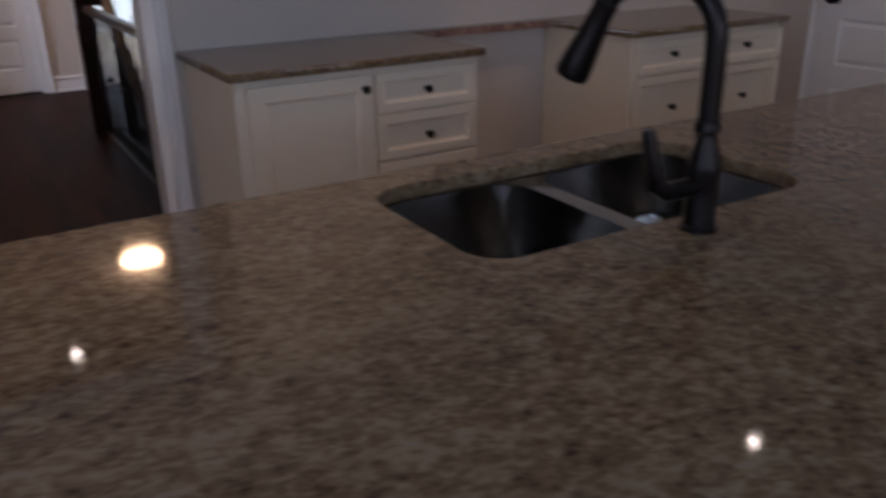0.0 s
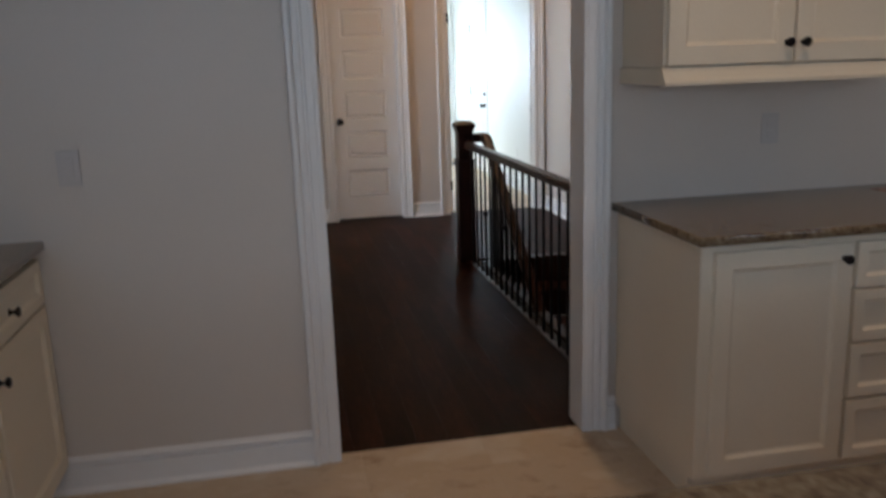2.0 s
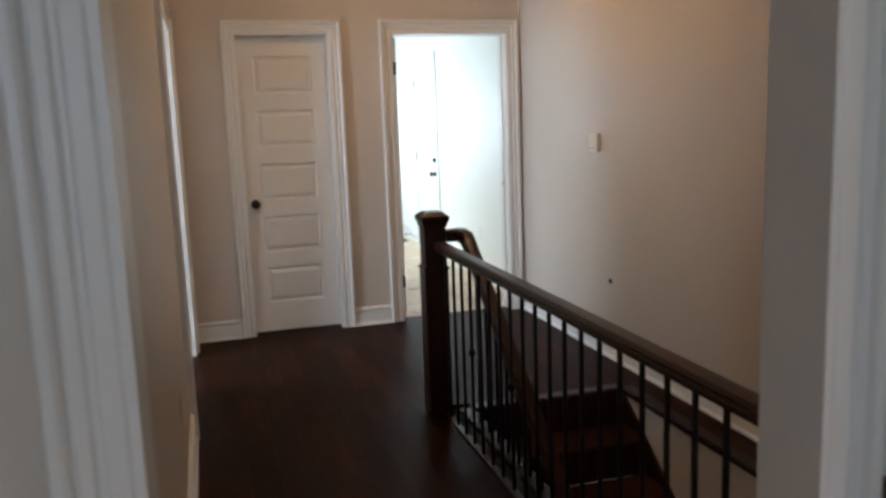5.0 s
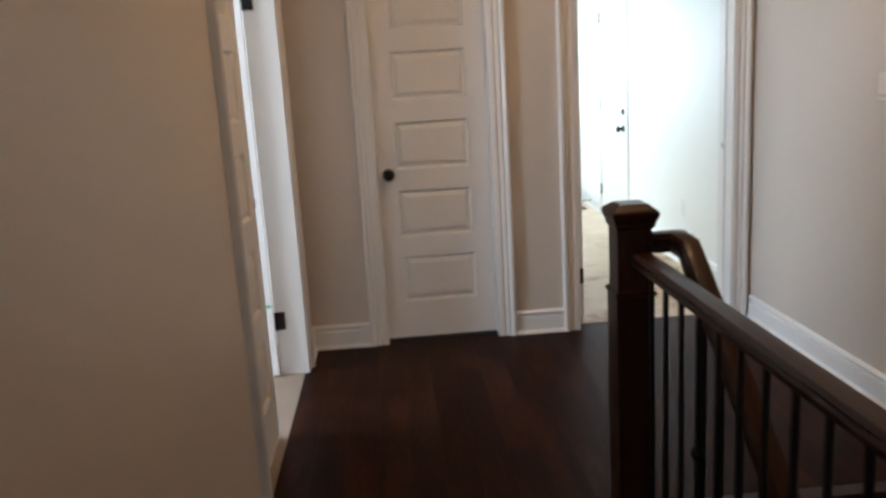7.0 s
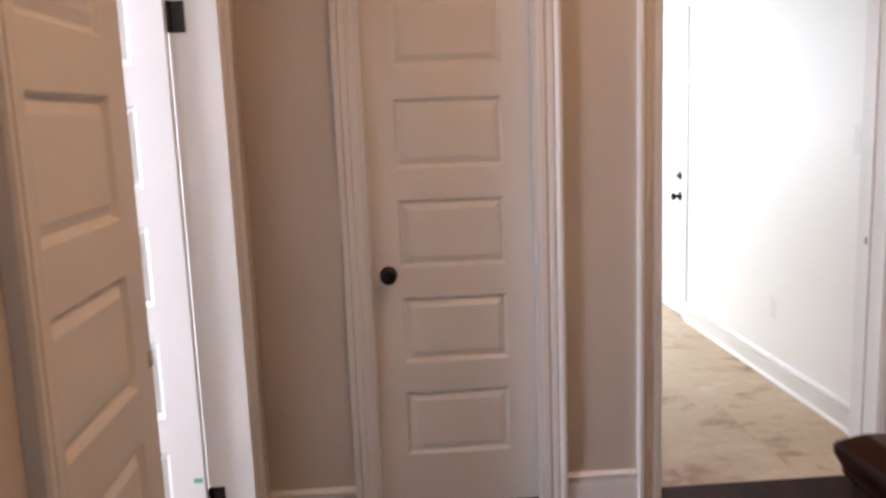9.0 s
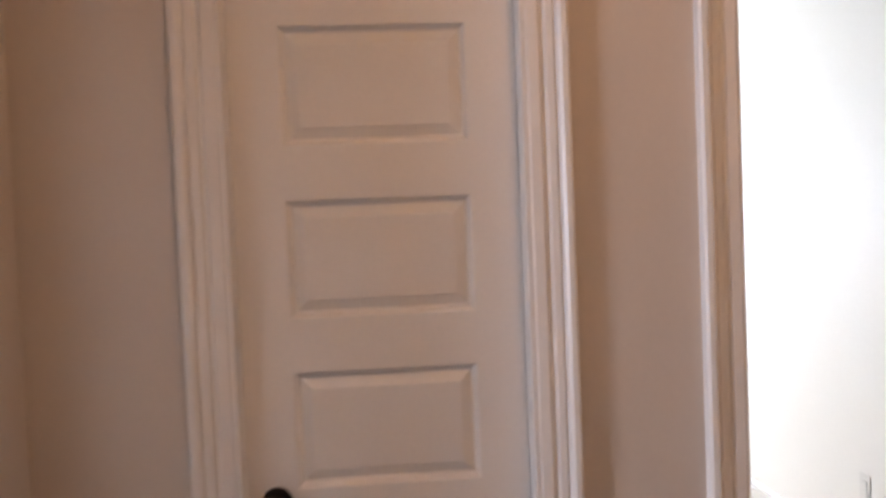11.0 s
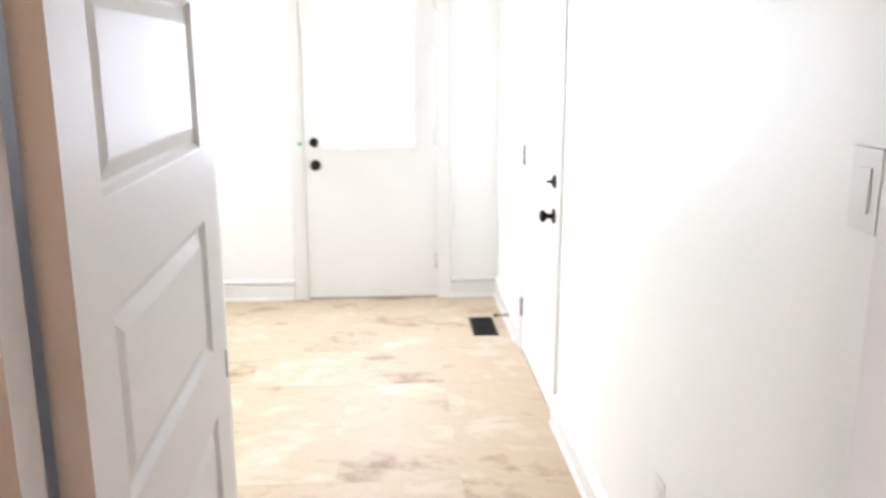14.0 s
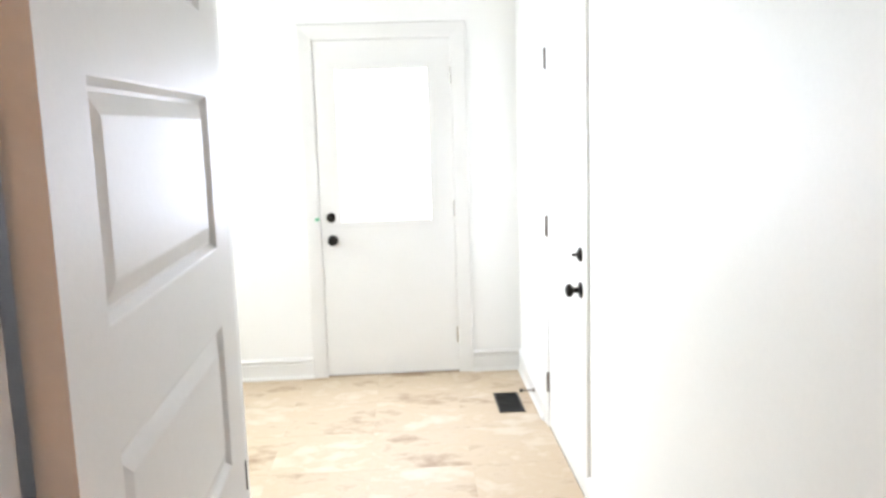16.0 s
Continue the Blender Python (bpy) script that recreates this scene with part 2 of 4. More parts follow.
def run(bm, prof, p0, p1, up, out, mitre0=0.0, mitre1=0.0):
    """A moulding: profile rows (u, v) swept from p0 to p1, u along up, v along out; ends slide by mitre * u."""
    p0, p1, up, out = Vector(p0), Vector(p1), Vector(up), Vector(out)
    d = (p1 - p0).normalized()
    a = [p0 + up * u + out * v - d * (mitre0 * u) for u, v in prof]
    b = [p1 + up * u + out * v + d * (mitre1 * u) for u, v in prof]
    return loft(bm, [a, b])


CASING = [(0.0, 0.0), (0.0, 0.010), (0.006, 0.014), (0.026, 0.015), (0.032, 0.008), (0.037, 0.008), (0.043, 0.017), (0.056, 0.018), (0.061, 0.013), (0.066, 0.026), (0.072, 0.031), (0.083, 0.031), (0.088, 0.024), (0.088, 0.0)]
BASE = [(0.0, 0.0), (0.0, 0.026), (0.010, 0.026), (0.020, 0.017), (0.026, 0.016), (0.094, 0.015), (0.099, 0.004), (0.105, 0.004), (0.110, 0.016), (0.120, 0.018), (0.128, 0.011), (0.133, 0.004), (0.133, 0.0)]


FLAT = [(0.0, 0.0), (0.0, 0.003), (0.008, 0.006), (0.030, 0.009), (0.062, 0.012), (0.083, 0.013), (0.088, 0.009), (0.088, 0.0)]


def casing(name, a, b, top, out, label, prof=CASING):
    """Mitred boards round an opening whose foot runs from a to b; out points away from the wall."""
    a, b = Vector((*a, 0)), Vector((*b, 0))
    side = (b - a).normalized()
    up = Vector((0, 0, 1))
    t = thing(name, label, "trim", kind="structure")
    for foot, away in ((a, -side), (b, side)):
        part("casing_board", run(bmesh.new(), prof, foot, foot + up * top, away, out, 0, 1), TRIM, t)
    part("head_board", run(bmesh.new(), prof, a + up * top, b + up * top, up, out, 1, 1), TRIM, t)
    return t


def baseboard(a, b, out, label="tall white moulded baseboard along the wall"):
    bm = run(bmesh.new(), BASE, (*a, 0), (*b, 0), (0, 0, 1), out)
    return tagged(link("baseboard", bm, TRIM), label, "baseboard", kind="structure")


# ---- plan ----
HL, HH, HR = -0.50, 1.92, 2.015   # hall side walls, entry wall
KY0, KY1 = 4.365, 4.485        # wall between kitchen and hall
FY0, FY1 = 9.095, 9.255        # far wall of the hall
EY = 13.60                     # outer wall of the back entry
CZ = 2.95                      # ceilings
OX0, OX1, OZ = -0.447, 0.512, 2.22
CX0, CX1 = -0.095, 0.522       # closet door
MX0, MX1, DZ = 0.967, 1.81, 2.05
DY0, DY1 = 7.365, 8.755        # double door to the den
KX0, KX1, KS = -2.0, 4.07, -2.4
WX0, WX1, WY0, WY1 = 0.86, 1.72, 4.62, 7.2   # stairwell

# walls
solid("wall_kitchen_hall", [(KX0 - 0.12, OX0, KY0, KY1, 0, CZ), (OX1, KX1 + 0.12, KY0, KY1, 0, CZ), (OX0, OX1, KY0, KY1, OZ, CZ)], PAINT, "greige painted wall with a cased opening", "wall")
solid("wall_kitchen_west", [(KX0 - 0.12, KX0, KS, -0.6, 0, CZ), (KX0 - 0.12, KX0, 1.2, KY0, 0, CZ), (KX0 - 0.12, KX0, -0.6, 1.2, 0, 1.0), (KX0 - 0.12, KX0, -0.6, 1.2, 2.3, CZ)], PAINT, "greige painted kitchen wall round a window", "wall")
solid("wall_kitchen_east", [(KX1, KX1 + 0.12, KS, KY0, 0, CZ)], PAINT, "greige painted kitchen wall", "wall")
solid("wall_kitchen_south", [(KX0 - 0.12, -1.2, KS - 0.15, KS, 0, CZ), (2.4, KX1 + 0.12, KS - 0.15, KS, 0, CZ), (-1.2, 2.4, KS - 0.15, KS, 0, 0.45), (-1.2, 2.4, KS - 0.15, KS, 2.4, CZ)], PAINT, "greige painted wall round a wide window", "wall")
solid("wall_hall_west", [(HL - 0.12, HL, KY1, DY0, 0, CZ), (HL - 0.12, HL, DY1, FY1, 0, CZ), (HL - 0.12, HL, DY0, DY1, DZ, CZ)], PAINT, "greige painted hall wall with a double doorway", "wall")
solid("wall_hall_east", [(HH, HR + 0.12, KY1, FY0, -2.6, CZ)], PAINT, "greige painted hall wall beside the stairwell", "wall")
solid("wall_hall_end", [(HL, CX0, FY0, FY1, 0, CZ), (CX1, MX0, FY0, FY1, 0, CZ), (MX1, HR + 0.12, FY0, FY1, 0, CZ), (CX0, CX1, FY0, FY1, DZ, CZ), (MX0, MX1, FY0, FY1, DZ, CZ)], PAINT, "greige painted end wall with two doorways", "wall")
solid("wall_entry_east", [(HR, HR + 0.12, FY1, 11.755, 0, CZ), (HR, HR + 0.12, 12.60, EY + 0.15, 0, CZ), (HR, HR + 0.12, 11.755, 12.60, 2.05, CZ)], PAINT_MUD, "white painted wall of the back entry", "wall")
solid("wall_entry_north", [(-1.2, 0.80, EY, EY + 0.15, 0, CZ), (1.63, HR, EY, EY + 0.15, 0, CZ), (0.80, 1.63, EY, EY + 0.15, 2.06, CZ)], PAINT_MUD, "white painted outer wall of the back entry", "wall")
solid("wall_entry_west", [(-1.2, -1.08, 10.58, 12.15, 0, CZ), (-1.2, -1.08, 13.45, EY, 0, CZ), (-1.2, -1.08, 12.15, 13.45, 0, 0.95), (-1.2, -1.08, 12.15, 13.45, 2.15, CZ)], PAINT_MUD, "white painted wall round a window", "wall")
solid("wall_entry_closet", [(-1.2, 0.89, 10.58, 10.66, 0, CZ), (0.81, 0.89, FY1, 10.58, 0, CZ)], PAINT_MUD, "white painted closet wall", "wall")
solid("wall_closet_west", [(-0.62, -0.50, FY1, 10.58, 0, CZ)], PAINT, "plain closet wall", "wall")
solid("wall_den", [(-3.6, HL - 0.12, 5.4, 5.52, 0, CZ), (-3.6, HL - 0.12, FY1, FY1 + 0.12, 0, CZ), (-3.6, -3.48, 5.52, 7.1, 0, CZ), (-3.6, -3.48, 8.7, FY1, 0, CZ), (-3.6, -3.48, 7.1, 8.7, 0, 0.75), (-3.6, -3.48, 7.1, 8.7, 2.25, CZ)], PAINT_MUD, "white painted den walls with a window", "wall")
solid("ceiling", [(KX0 - 0.12, KX1 + 0.12, KS - 0.15, KY1, CZ, CZ + 0.12), (-3.6, HR + 0.12, KY1, EY + 0.15, CZ, CZ + 0.12)], CEIL, "white textured ceiling", "ceiling")
# stairwell below the floor
solid("wall_stairwell", [(WX0 - 0.1, WX0, WY0, WY1, -2.6, -0.26), (WX1, WX1 + 0.1, WY0, WY1, -2.6, -0.26), (WX0 - 0.1, WX1 + 0.1, WY0 - 0.12, WY0, -2.6, -0.26)], PAINT, "greige painted stairwell wall", "wall")
solid("floor_lower", [(-0.2, HR + 0.12, 3.4, WY1 + 0.2, -2.7, -2.6)], GROUT, "plain lower floor at the foot of the stairs", "floor")
# sub-floors
solid("floor_hall_base", [(HL - 0.011, WX0 - 0.001, 4.417, FY0 + 0.10, -0.25, -0.018), (WX1 + 0.001, HH, KY1, FY0 + 0.10, -0.25, -0.018), (WX0 - 0.001, WX1 + 0.001, WY1 + 0.001, FY0 + 0.10, -0.25, -0.018), (WX0 - 0.001, WX1 + 0.001, 4.417, WY0 - 0.001, -0.25, -0.018)], VOID_DARK, "dark floor base under the planks", "floor")
solid("floor_kitchen_base", [(KX0, KX1, KS, 4.416, -0.25, -0.0007)], GROUT, "beige grout bed under the kitchen tiles", "floor")
solid("floor_entry_base", [(-1.2, HR, FY0 + 0.101, EY, -0.25, -0.0007)], GROUT, "beige grout bed under the entry tiles", "floor")
solid("floor_den", [(-3.6, HL - 0.0112, 5.4, FY1, -0.25, 0.0)], DENFLOOR, "plain brown den floor", "floor")

# trim
casing("trim_kitchen_opening", (OX0, KY0), (OX1, KY0), OZ, (0, -1, 0), "white moulded casing round the opening")
casing("trim_kitchen_opening_hall_side", (OX0, KY1), (OX1, KY1), OZ, (0, 1, 0), "white moulded casing round the opening")
casing("trim_closet_door", (CX0, FY0), (CX1, FY0), DZ, (0, -1, 0), "white moulded casing round the closet door")
casing("trim_entry_door", (MX0, FY0), (MX1, FY0), DZ, (0, -1, 0), "white moulded casing round the entry doorway")
casing("trim_entry_door_inside", (MX0, FY1), (MX1, FY1), DZ, (0, 1, 0), "white moulded casing round the entry doorway")
casing("trim_den_door", (HL, DY0), (HL, DY1), DZ, (1, 0, 0), "white moulded casing round the double doors")
casing("trim_side_door", (HR, 11.765), (HR, 12.59), 2.05, (-1, 0, 0), "flat white casing round the side door", FLAT)
casing("trim_back_door", (0.805, EY), (1.625, EY), 2.055, (0, -1, 0), "flat white casing round the back door", FLAT)


def jamb(name, boxes, label):
    return solid(name, boxes, TRIM, label, "trim")


jamb("jamb_kitchen_opening", [(OX0, OX0 + 0.012, KY0 - 0.012, KY1 + 0.012, 0, OZ), (OX1 - 0.012, OX1, KY0 - 0.012, KY1 + 0.012, 0, OZ), (OX0 + 0.012, OX1 - 0.012, KY0 - 0.012, KY1 + 0.012, OZ - 0.012, OZ)], "white jamb lining the opening")
jamb("jamb_closet", [(CX0 - 0.001, CX0 + 0.008, FY0 - 0.012, FY1, 0, DZ), (CX1 - 0.008, CX1 + 0.001, FY0 - 0.012, FY1, 0, DZ), (CX0, CX1, FY0 - 0.012, FY1, DZ - 0.01, DZ), (CX0 + 0.008, CX0 + 0.02, 9.1905, 9.206, 0, DZ - 0.01), (CX1 - 0.02, CX1 - 0.008, 9.1905, 9.206, 0, DZ - 0.01)], "white jamb with a door stop")
jamb("jamb_entry", [(MX0 - 0.001, MX0 + 0.003, FY0 - 0.012, FY1 + 0.012, 0, DZ), (MX1 - 0.003, MX1 + 0.001, FY0 - 0.012, FY1 + 0.012, 0, DZ), (MX0, MX1, FY0 - 0.012, FY1 + 0.012, DZ - 0.012, DZ), (MX0 + 0.003, MX0 + 0.012, 9.17, 9.2145, 0, DZ - 0.012), (MX0 + 0.003, MX0 + 0.0345, 9.215, FY1 + 0.012, 0, DZ - 0.012), (MX1 - 0.012, MX1 - 0.003, 9.17, 9.21, 0, DZ - 0.012)], "white jamb with a door stop")
jamb("jamb_den", [(HL - 0.132, HL + 0.012, DY0 - 0.001, DY0 + 0.012, 0, DZ), (HL - 0.132, HL + 0.012, DY1 - 0.012, DY1 + 0.001, 0, DZ), (HL - 0.132, HL + 0.012, DY0 + 0.012, DY1 - 0.012, DZ - 0.012, DZ)], "white jamb lining the double doorway")

for a, b, out in (((KX0, KY0), (OX0 - 0.088, KY0), (0, -1, 0)), ((OX1 + 0.088, KY0), (0.635, KY0), (0, -1, 0)),
                  ((HL, KY1), (HL, DY0 - 0.088), (1, 0, 0)), ((HL, DY1 + 0.088), (HL, FY0), (1, 0, 0)),
                  ((HL, FY0), (CX0 - 0.088, FY0), (0, -1, 0)), ((CX1 + 0.088, FY0), (MX0 - 0.088, FY0), (0, -1, 0)),
                  ((HH, KY1), (HH, FY0 - 0.028), (-1, 0, 0)), ((HR, FY1), (HR, 11.765 - 0.088), (-1, 0, 0)), ((HR, 12.59 + 0.088), (HR, EY), (-1, 0, 0)),
                  ((-1.08, EY), (0.805 - 0.088, EY), (0, -1, 0)), ((1.625 + 0.088, EY), (HR, EY), (0, -1, 0))):
    baseboard(a, b, out)


# ---- doors ----
def rings_panel(bm, x0, x1, z0, z1, y, s, deep=1.0):
    """One moulded panel face; y: the face's plane, s: +1 faces -y."""
    rows = ((0.0, 0.0), (0.003, 0.001), (0.011, 0.013), (0.016, 0.0135), (0.038, 0.0035), (0.041, 0.003))
    rings = [[(x0 + i, y + s * d * deep, z0 + i), (x1 - i, y + s * d * deep, z0 + i), (x1 - i, y + s * d * deep, z1 - i), (x0 + i, y + s * d * deep, z1 - i)] for i, d in rows]
    loft(bm, rings, cap0=False)


def panel_door(name, w, h, label, m, category="door", knob=None, hinges=(), group="", foot=0.215, ph=0.25, st=0.103, deep=1.2):
    """A moulded five-panel leaf, hinged at its local x = 0, front towards local -y."""
    t = thing(name, label, category, m, group, "structure")
    th = 0.035
    bm = bmesh.new()
    zs = [foot + 0.361 * k for k in range(5)]
    box(bm, 0, st, 0, th, 0.012, h)
    box(bm, w - st, w, 0, th, 0.012, h)
    edges = [0.012] + [v for z in zs for v in (z, z + ph)] + [h]
    for k in range(0, len(edges), 2):
        box(bm, st, w - st, 0, th, edges[k], edges[k + 1])
    leaf = part("leaf", bm, DOORW, t)
    for z in zs:
        bm = bmesh.new()
        rings_panel(bm, st, w - st, z, z + ph, 0.0, 1, deep)
        rings_panel(bm, st, w - st, z, z + ph, th, -1, deep)
        part("panel", bm, DOORW, t)
    if knob:
        for s, y in ((-1, 0.0), (1, th)):
            bm = bmesh.new()
            turned(bm, (knob[0], y, knob[1]), (0, s, 0), [(0, 0.032), (0.006, 0.032), (0.010, 0.014), (0.030, 0.012), (0.036, 0.022), (0.046, 0.0295), (0.058, 0.026), (0.064, 0.014), (0.065, 0.002)])
            part("door_knob", bm, BRONZE, t, "dark bronze round knob", True)
    for z in hinges:
        bm = bmesh.new()
        box(bm, -0.004, 0.0, 0.0, 0.034, z - 0.045, z + 0.045)
        cyl(bm, (-0.002, th + 0.006, z - 0.045), (-0.002, th + 0.006, z + 0.045), 0.007, seg=10)
        box(bm, -0.010, 0.001, th + 0.001, th + 0.004, z - 0.045, z + 0.045)
        part("hinge", bm, BRONZE, t, "black hinge", True)
    return t


# closet door: closed
cd = panel_door("door_1", CX1 - CX0 - 0.018, 2.037, "closed white five-panel closet door with a bronze knob", pose(CX0 + 0.009, 9.155, 0), knob=(0.060, 0.915))
# Black strip puts the shadow below the closet leaf into colour.
solid("threshold_closet", [(CX0, CX1, 9.12, FY1, -0.01, 0.006)], VOID_DARK, "near-black strip standing for the shaded gap under the closet door", "trim")
# entry door: open square to the wall
md = panel_door("door_2", 0.738, 2.035, "open white five-panel door to the back entry", pose(1.037, 9.292, 0, 0, 0, 91.5), hinges=(0.25, 1.82), foot=0.268, ph=0.24, st=0.108, deep=0.7)
bm = box(bmesh.new(), 0.7382, 0.7397, 0.006, 0.029, 0.89, 0.95)
box(bm, 0.7345, 0.7390, -0.002, 0.001, 0.90, 0.955, 0.001)
part("latch_plate", bm, BRONZE, md, "small metal latch plate")
# double doors to the den
nl = panel_door("door_3", 0.62, 2.035, "closed white five-panel leaf of a double door", pose(-0.545, DY0 + 0.014, 0, 0, 0, 90), group="den double doors")
fl = panel_door("door_4", 0.72, 2.035, "open white five-panel leaf of a double door", pose(-0.635, DY1 - 0.052, 0, 0, 0, 180) @ Matrix.Translation((0, -0.035, 0)), group="den double doors")
for z in (0.28, 1.80):
    bm = bmesh.new()
    box(bm, -0.622, -0.583, DY1 - 0.018, DY1 - 0.0125, z - 0.045, z + 0.045, 0.001)
    cyl(bm, (-0.626, DY1 - 0.020, z - 0.045), (-0.626, DY1 - 0.020, z + 0.045), 0.008, seg=10)
    part("hinge", bm, BRONZE, fl, "black hinge", True).matrix_parent_inverse = fl.matrix_world.inverted()
bm = box(bmesh.new(), 0.6202, 0.623, 0.006, 0.026, 0.955, 1.005, 0.001)
cyl(bm, (0.622, 0.014, 0.98), (0.631, 0.014, 0.98), 0.006, seg=10)
box(bm, 0.597, 0.619, -0.004, 0.0, 0.962, 0.998, 0.001)
part("flush_bolt", bm, CHROME, nl, "bright metal latch", True)
part("tape", box(bmesh.new(), 0.006, 0.034, 0.0352, 0.036, 0.36, 0.375), GREEN, fl, "bit of green masking tape")


def deadbolt(parent, x, y, z, axis):
    bm = turned(bmesh.new(), (x, y, z), axis, [(0, 0.030), (0.008, 0.029), (0.012, 0.018), (0.016, 0.016)])
    o = Vector(axis)
    p = Vector((x, y, z)) + o * 0.016
    cyl(bm, p, p + o * 0.02, 0.006, seg=10)
    return part("deadbolt", bm, BRONZE, parent, "dark bronze deadbolt", True)


def knobset(parent, x, y, z, axis):
    bm = turned(bmesh.new(), (x, y, z), axis, [(0, 0.033), (0.007, 0.032), (0.012, 0.013), (0.030, 0.012), (0.036, 0.022), (0.047, 0.029), (0.058, 0.025), (0.064, 0.012), (0.065, 0.002)])
    return part("door_knob", bm, BRONZE, parent, "dark bronze round knob", True)


# side door: closed flush steel door
sd = thing("door_5", "closed plain white side door with bronze knob and deadbolt", "door", kind="structure")
part("leaf", box(bmesh.new(), HR + 0.001, HR + 0.044, 11.7658, 12.5892, 0.001, 2.0485, 0.002), DOORW, sd)
for z in (0.235, 1.03, 1.835):
    bm = box(bmesh.new(), HR - 0.006, HR + 0.0005, 12.584, 12.600, z - 0.05, z + 0.05, 0.002)
    cyl(bm, (HR - 0.006, 12.588, z - 0.05), (HR - 0.006, 12.588, z + 0.05), 0.008, seg=10)
    part("hinge", bm, HINGE, sd, "bronze hinge", True)
deadbolt(sd, HR + 0.001, 11.836, 1.005, (-1, 0, 0))
knobset(sd, HR + 0.001, 11.836, 0.86, (-1, 0, 0))

jamb("jamb_side_door", [(HR + 0.003, HR + 0.12, 11.755, 11.7655, 0, 2.06), (HR + 0.003, HR + 0.12, 12.5895, 12.60, 0, 2.06), (HR + 0.046, HR + 0.12, 11.7655, 12.5895, 0, 2.06)], "white jamb of the side door")
jamb("jamb_back_door", [(0.79, 0.806, EY + 0.003, EY + 0.15, 0, 2.06), (1.6235, 1.64, EY + 0.003, EY + 0.15, 0, 2.06), (0.806, 1.6235, EY + 0.003, EY + 0.15, 2.0495, 2.065)], "white jamb of the back door")
# back door: half glass
bd = thing("door_6", "closed white half-glass back door", "door", kind="structure")
bm = bmesh.new()
for b in ((0.808, 0.905, 0.015, 2.0475), (1.512, 1.6215, 0.015, 2.0475), (0.905, 1.512, 0.015, 0.945), (0.905, 1.512, 1.905, 2.0475)):
    box(bm, b[0], b[1], EY + 0.003, EY + 0.047, b[2], b[3])
part("leaf", bm, DOORW, bd)
bm = bmesh.new()
for b in ((0.893, 0.937, 0.933, 1.917), (1.478, 1.524, 0.933, 1.917), (0.937, 1.478, 0.933, 0.977), (0.937, 1.478, 1.873, 1.917)):
    box(bm, b[0], b[1], EY - 0.011, EY + 0.0028, b[2], b[3], 0.005, 2)
part("glazing_frame", bm, TRIM, bd)
pane = part("pane", box(bmesh.new(), 0.93, 1.485, EY + 0.030, EY + 0.036, 0.97, 1.88), GLASS, bd)
pane.visible_shadow = False
deadbolt(bd, 0.872, EY + 0.003, 1.0, (0, -1, 0))
knobset(bd, 0.875, EY + 0.003, 0.86, (0, -1, 0))
for z in (0.24, 1.03, 1.83):
    part("hinge", cyl(bmesh.new(), (1.621, EY + 0.006, z - 0.05), (1.621, EY + 0.006, z + 0.05), 0.008, seg=10), CHROME, bd, "pale hinge", True)
part("sill", box(bmesh.new(), 0.806, 1.624, EY - 0.01, EY + 0.10, 0.0, 0.014, 0.003), CHROME, bd, "metal door sill")
tagged(solid("tape_piece", [(0.775, 0.80, EY - 0.0285, EY - 0.0275, 0.985, 1.005)], GREEN, "bit of green tape on the door casing", "tape", kind="thing"), kind="")
solid("backdrop", [(-6, 8, 22, 22.1, -1, 9)], OUTGLOW, "bright overcast daylight outside", "backdrop")

# ---- unseen windows that light the rooms ----
for nm, m, w, h in (("window_1", pose(0.6, KS - 0.07, 1.425), 3.6, 1.95), ("window_2", pose(-3.54, 7.9, 1.5, 0, 0, 90), 1.6, 1.5), ("window_4", pose(KX0 - 0.06, 0.3, 1.65, 0, 0, 90), 1.8, 1.3), ("window_3", pose(-1.14, 12.8, 1.55, 0, 0, 90), 1.3, 1.2)):
    t = thing(nm, "white framed window", "window", m, kind="structure")
    bm = bmesh.new()
    for b in ((-w / 2, w / 2, -h / 2, -h / 2 + 0.05), (-w / 2, w / 2, h / 2 - 0.05, h / 2), (-w / 2, -w / 2 + 0.05, -h / 2 + 0.05, h / 2 - 0.05), (w / 2 - 0.05, w / 2, -h / 2 + 0.05, h / 2 - 0.05), (-0.02, 0.02, -h / 2 + 0.05, h / 2 - 0.05)):
        box(bm, b[0], b[1], -0.03, 0.03, b[2], b[3])
    part("window_frame", bm, TRIM, t)
    p = part("pane", box(bmesh.new(), -w / 2 + 0.04, w / 2 - 0.04, -0.004, 0.004, -h / 2 + 0.04, h / 2 - 0.04), GLASS, t)
    p.visible_shadow = False


# ---- kitchen ----
def slab(name, outer, holes, z0, z1, material, bev=0.004):
    """A stone slab with holes: outlines in plan."""
    cu = bpy.data.curves.new(name, "CURVE")
    cu.dimensions, cu.fill_mode = "2D", "BOTH"
    for ring in [outer] + holes:
        sp = cu.splines.new("POLY")
        sp.points.add(len(ring) - 1)
        for p, q in zip(sp.points, ring):
            p.co = (q[0], q[1], 0, 1)
        sp.use_cyclic_u = True
    cu.extrude, cu.bevel_depth, cu.bevel_resolution, cu.offset = (z1 - z0) / 2 - bev, bev, 2, -bev
    ob = bpy.data.objects.new(name, cu)
    scene.collection.objects.link(ob)
    me = bpy.data.meshes.new_from_object(ob.evaluated_get(bpy.context.evaluated_depsgraph_get()))
    bpy.data.objects.remove(ob)
    me.transform(Matrix.Translation((0, 0, (z0 + z1) / 2)))
    me.materials.clear()
    me.materials.append(material)
    return new(name, me)


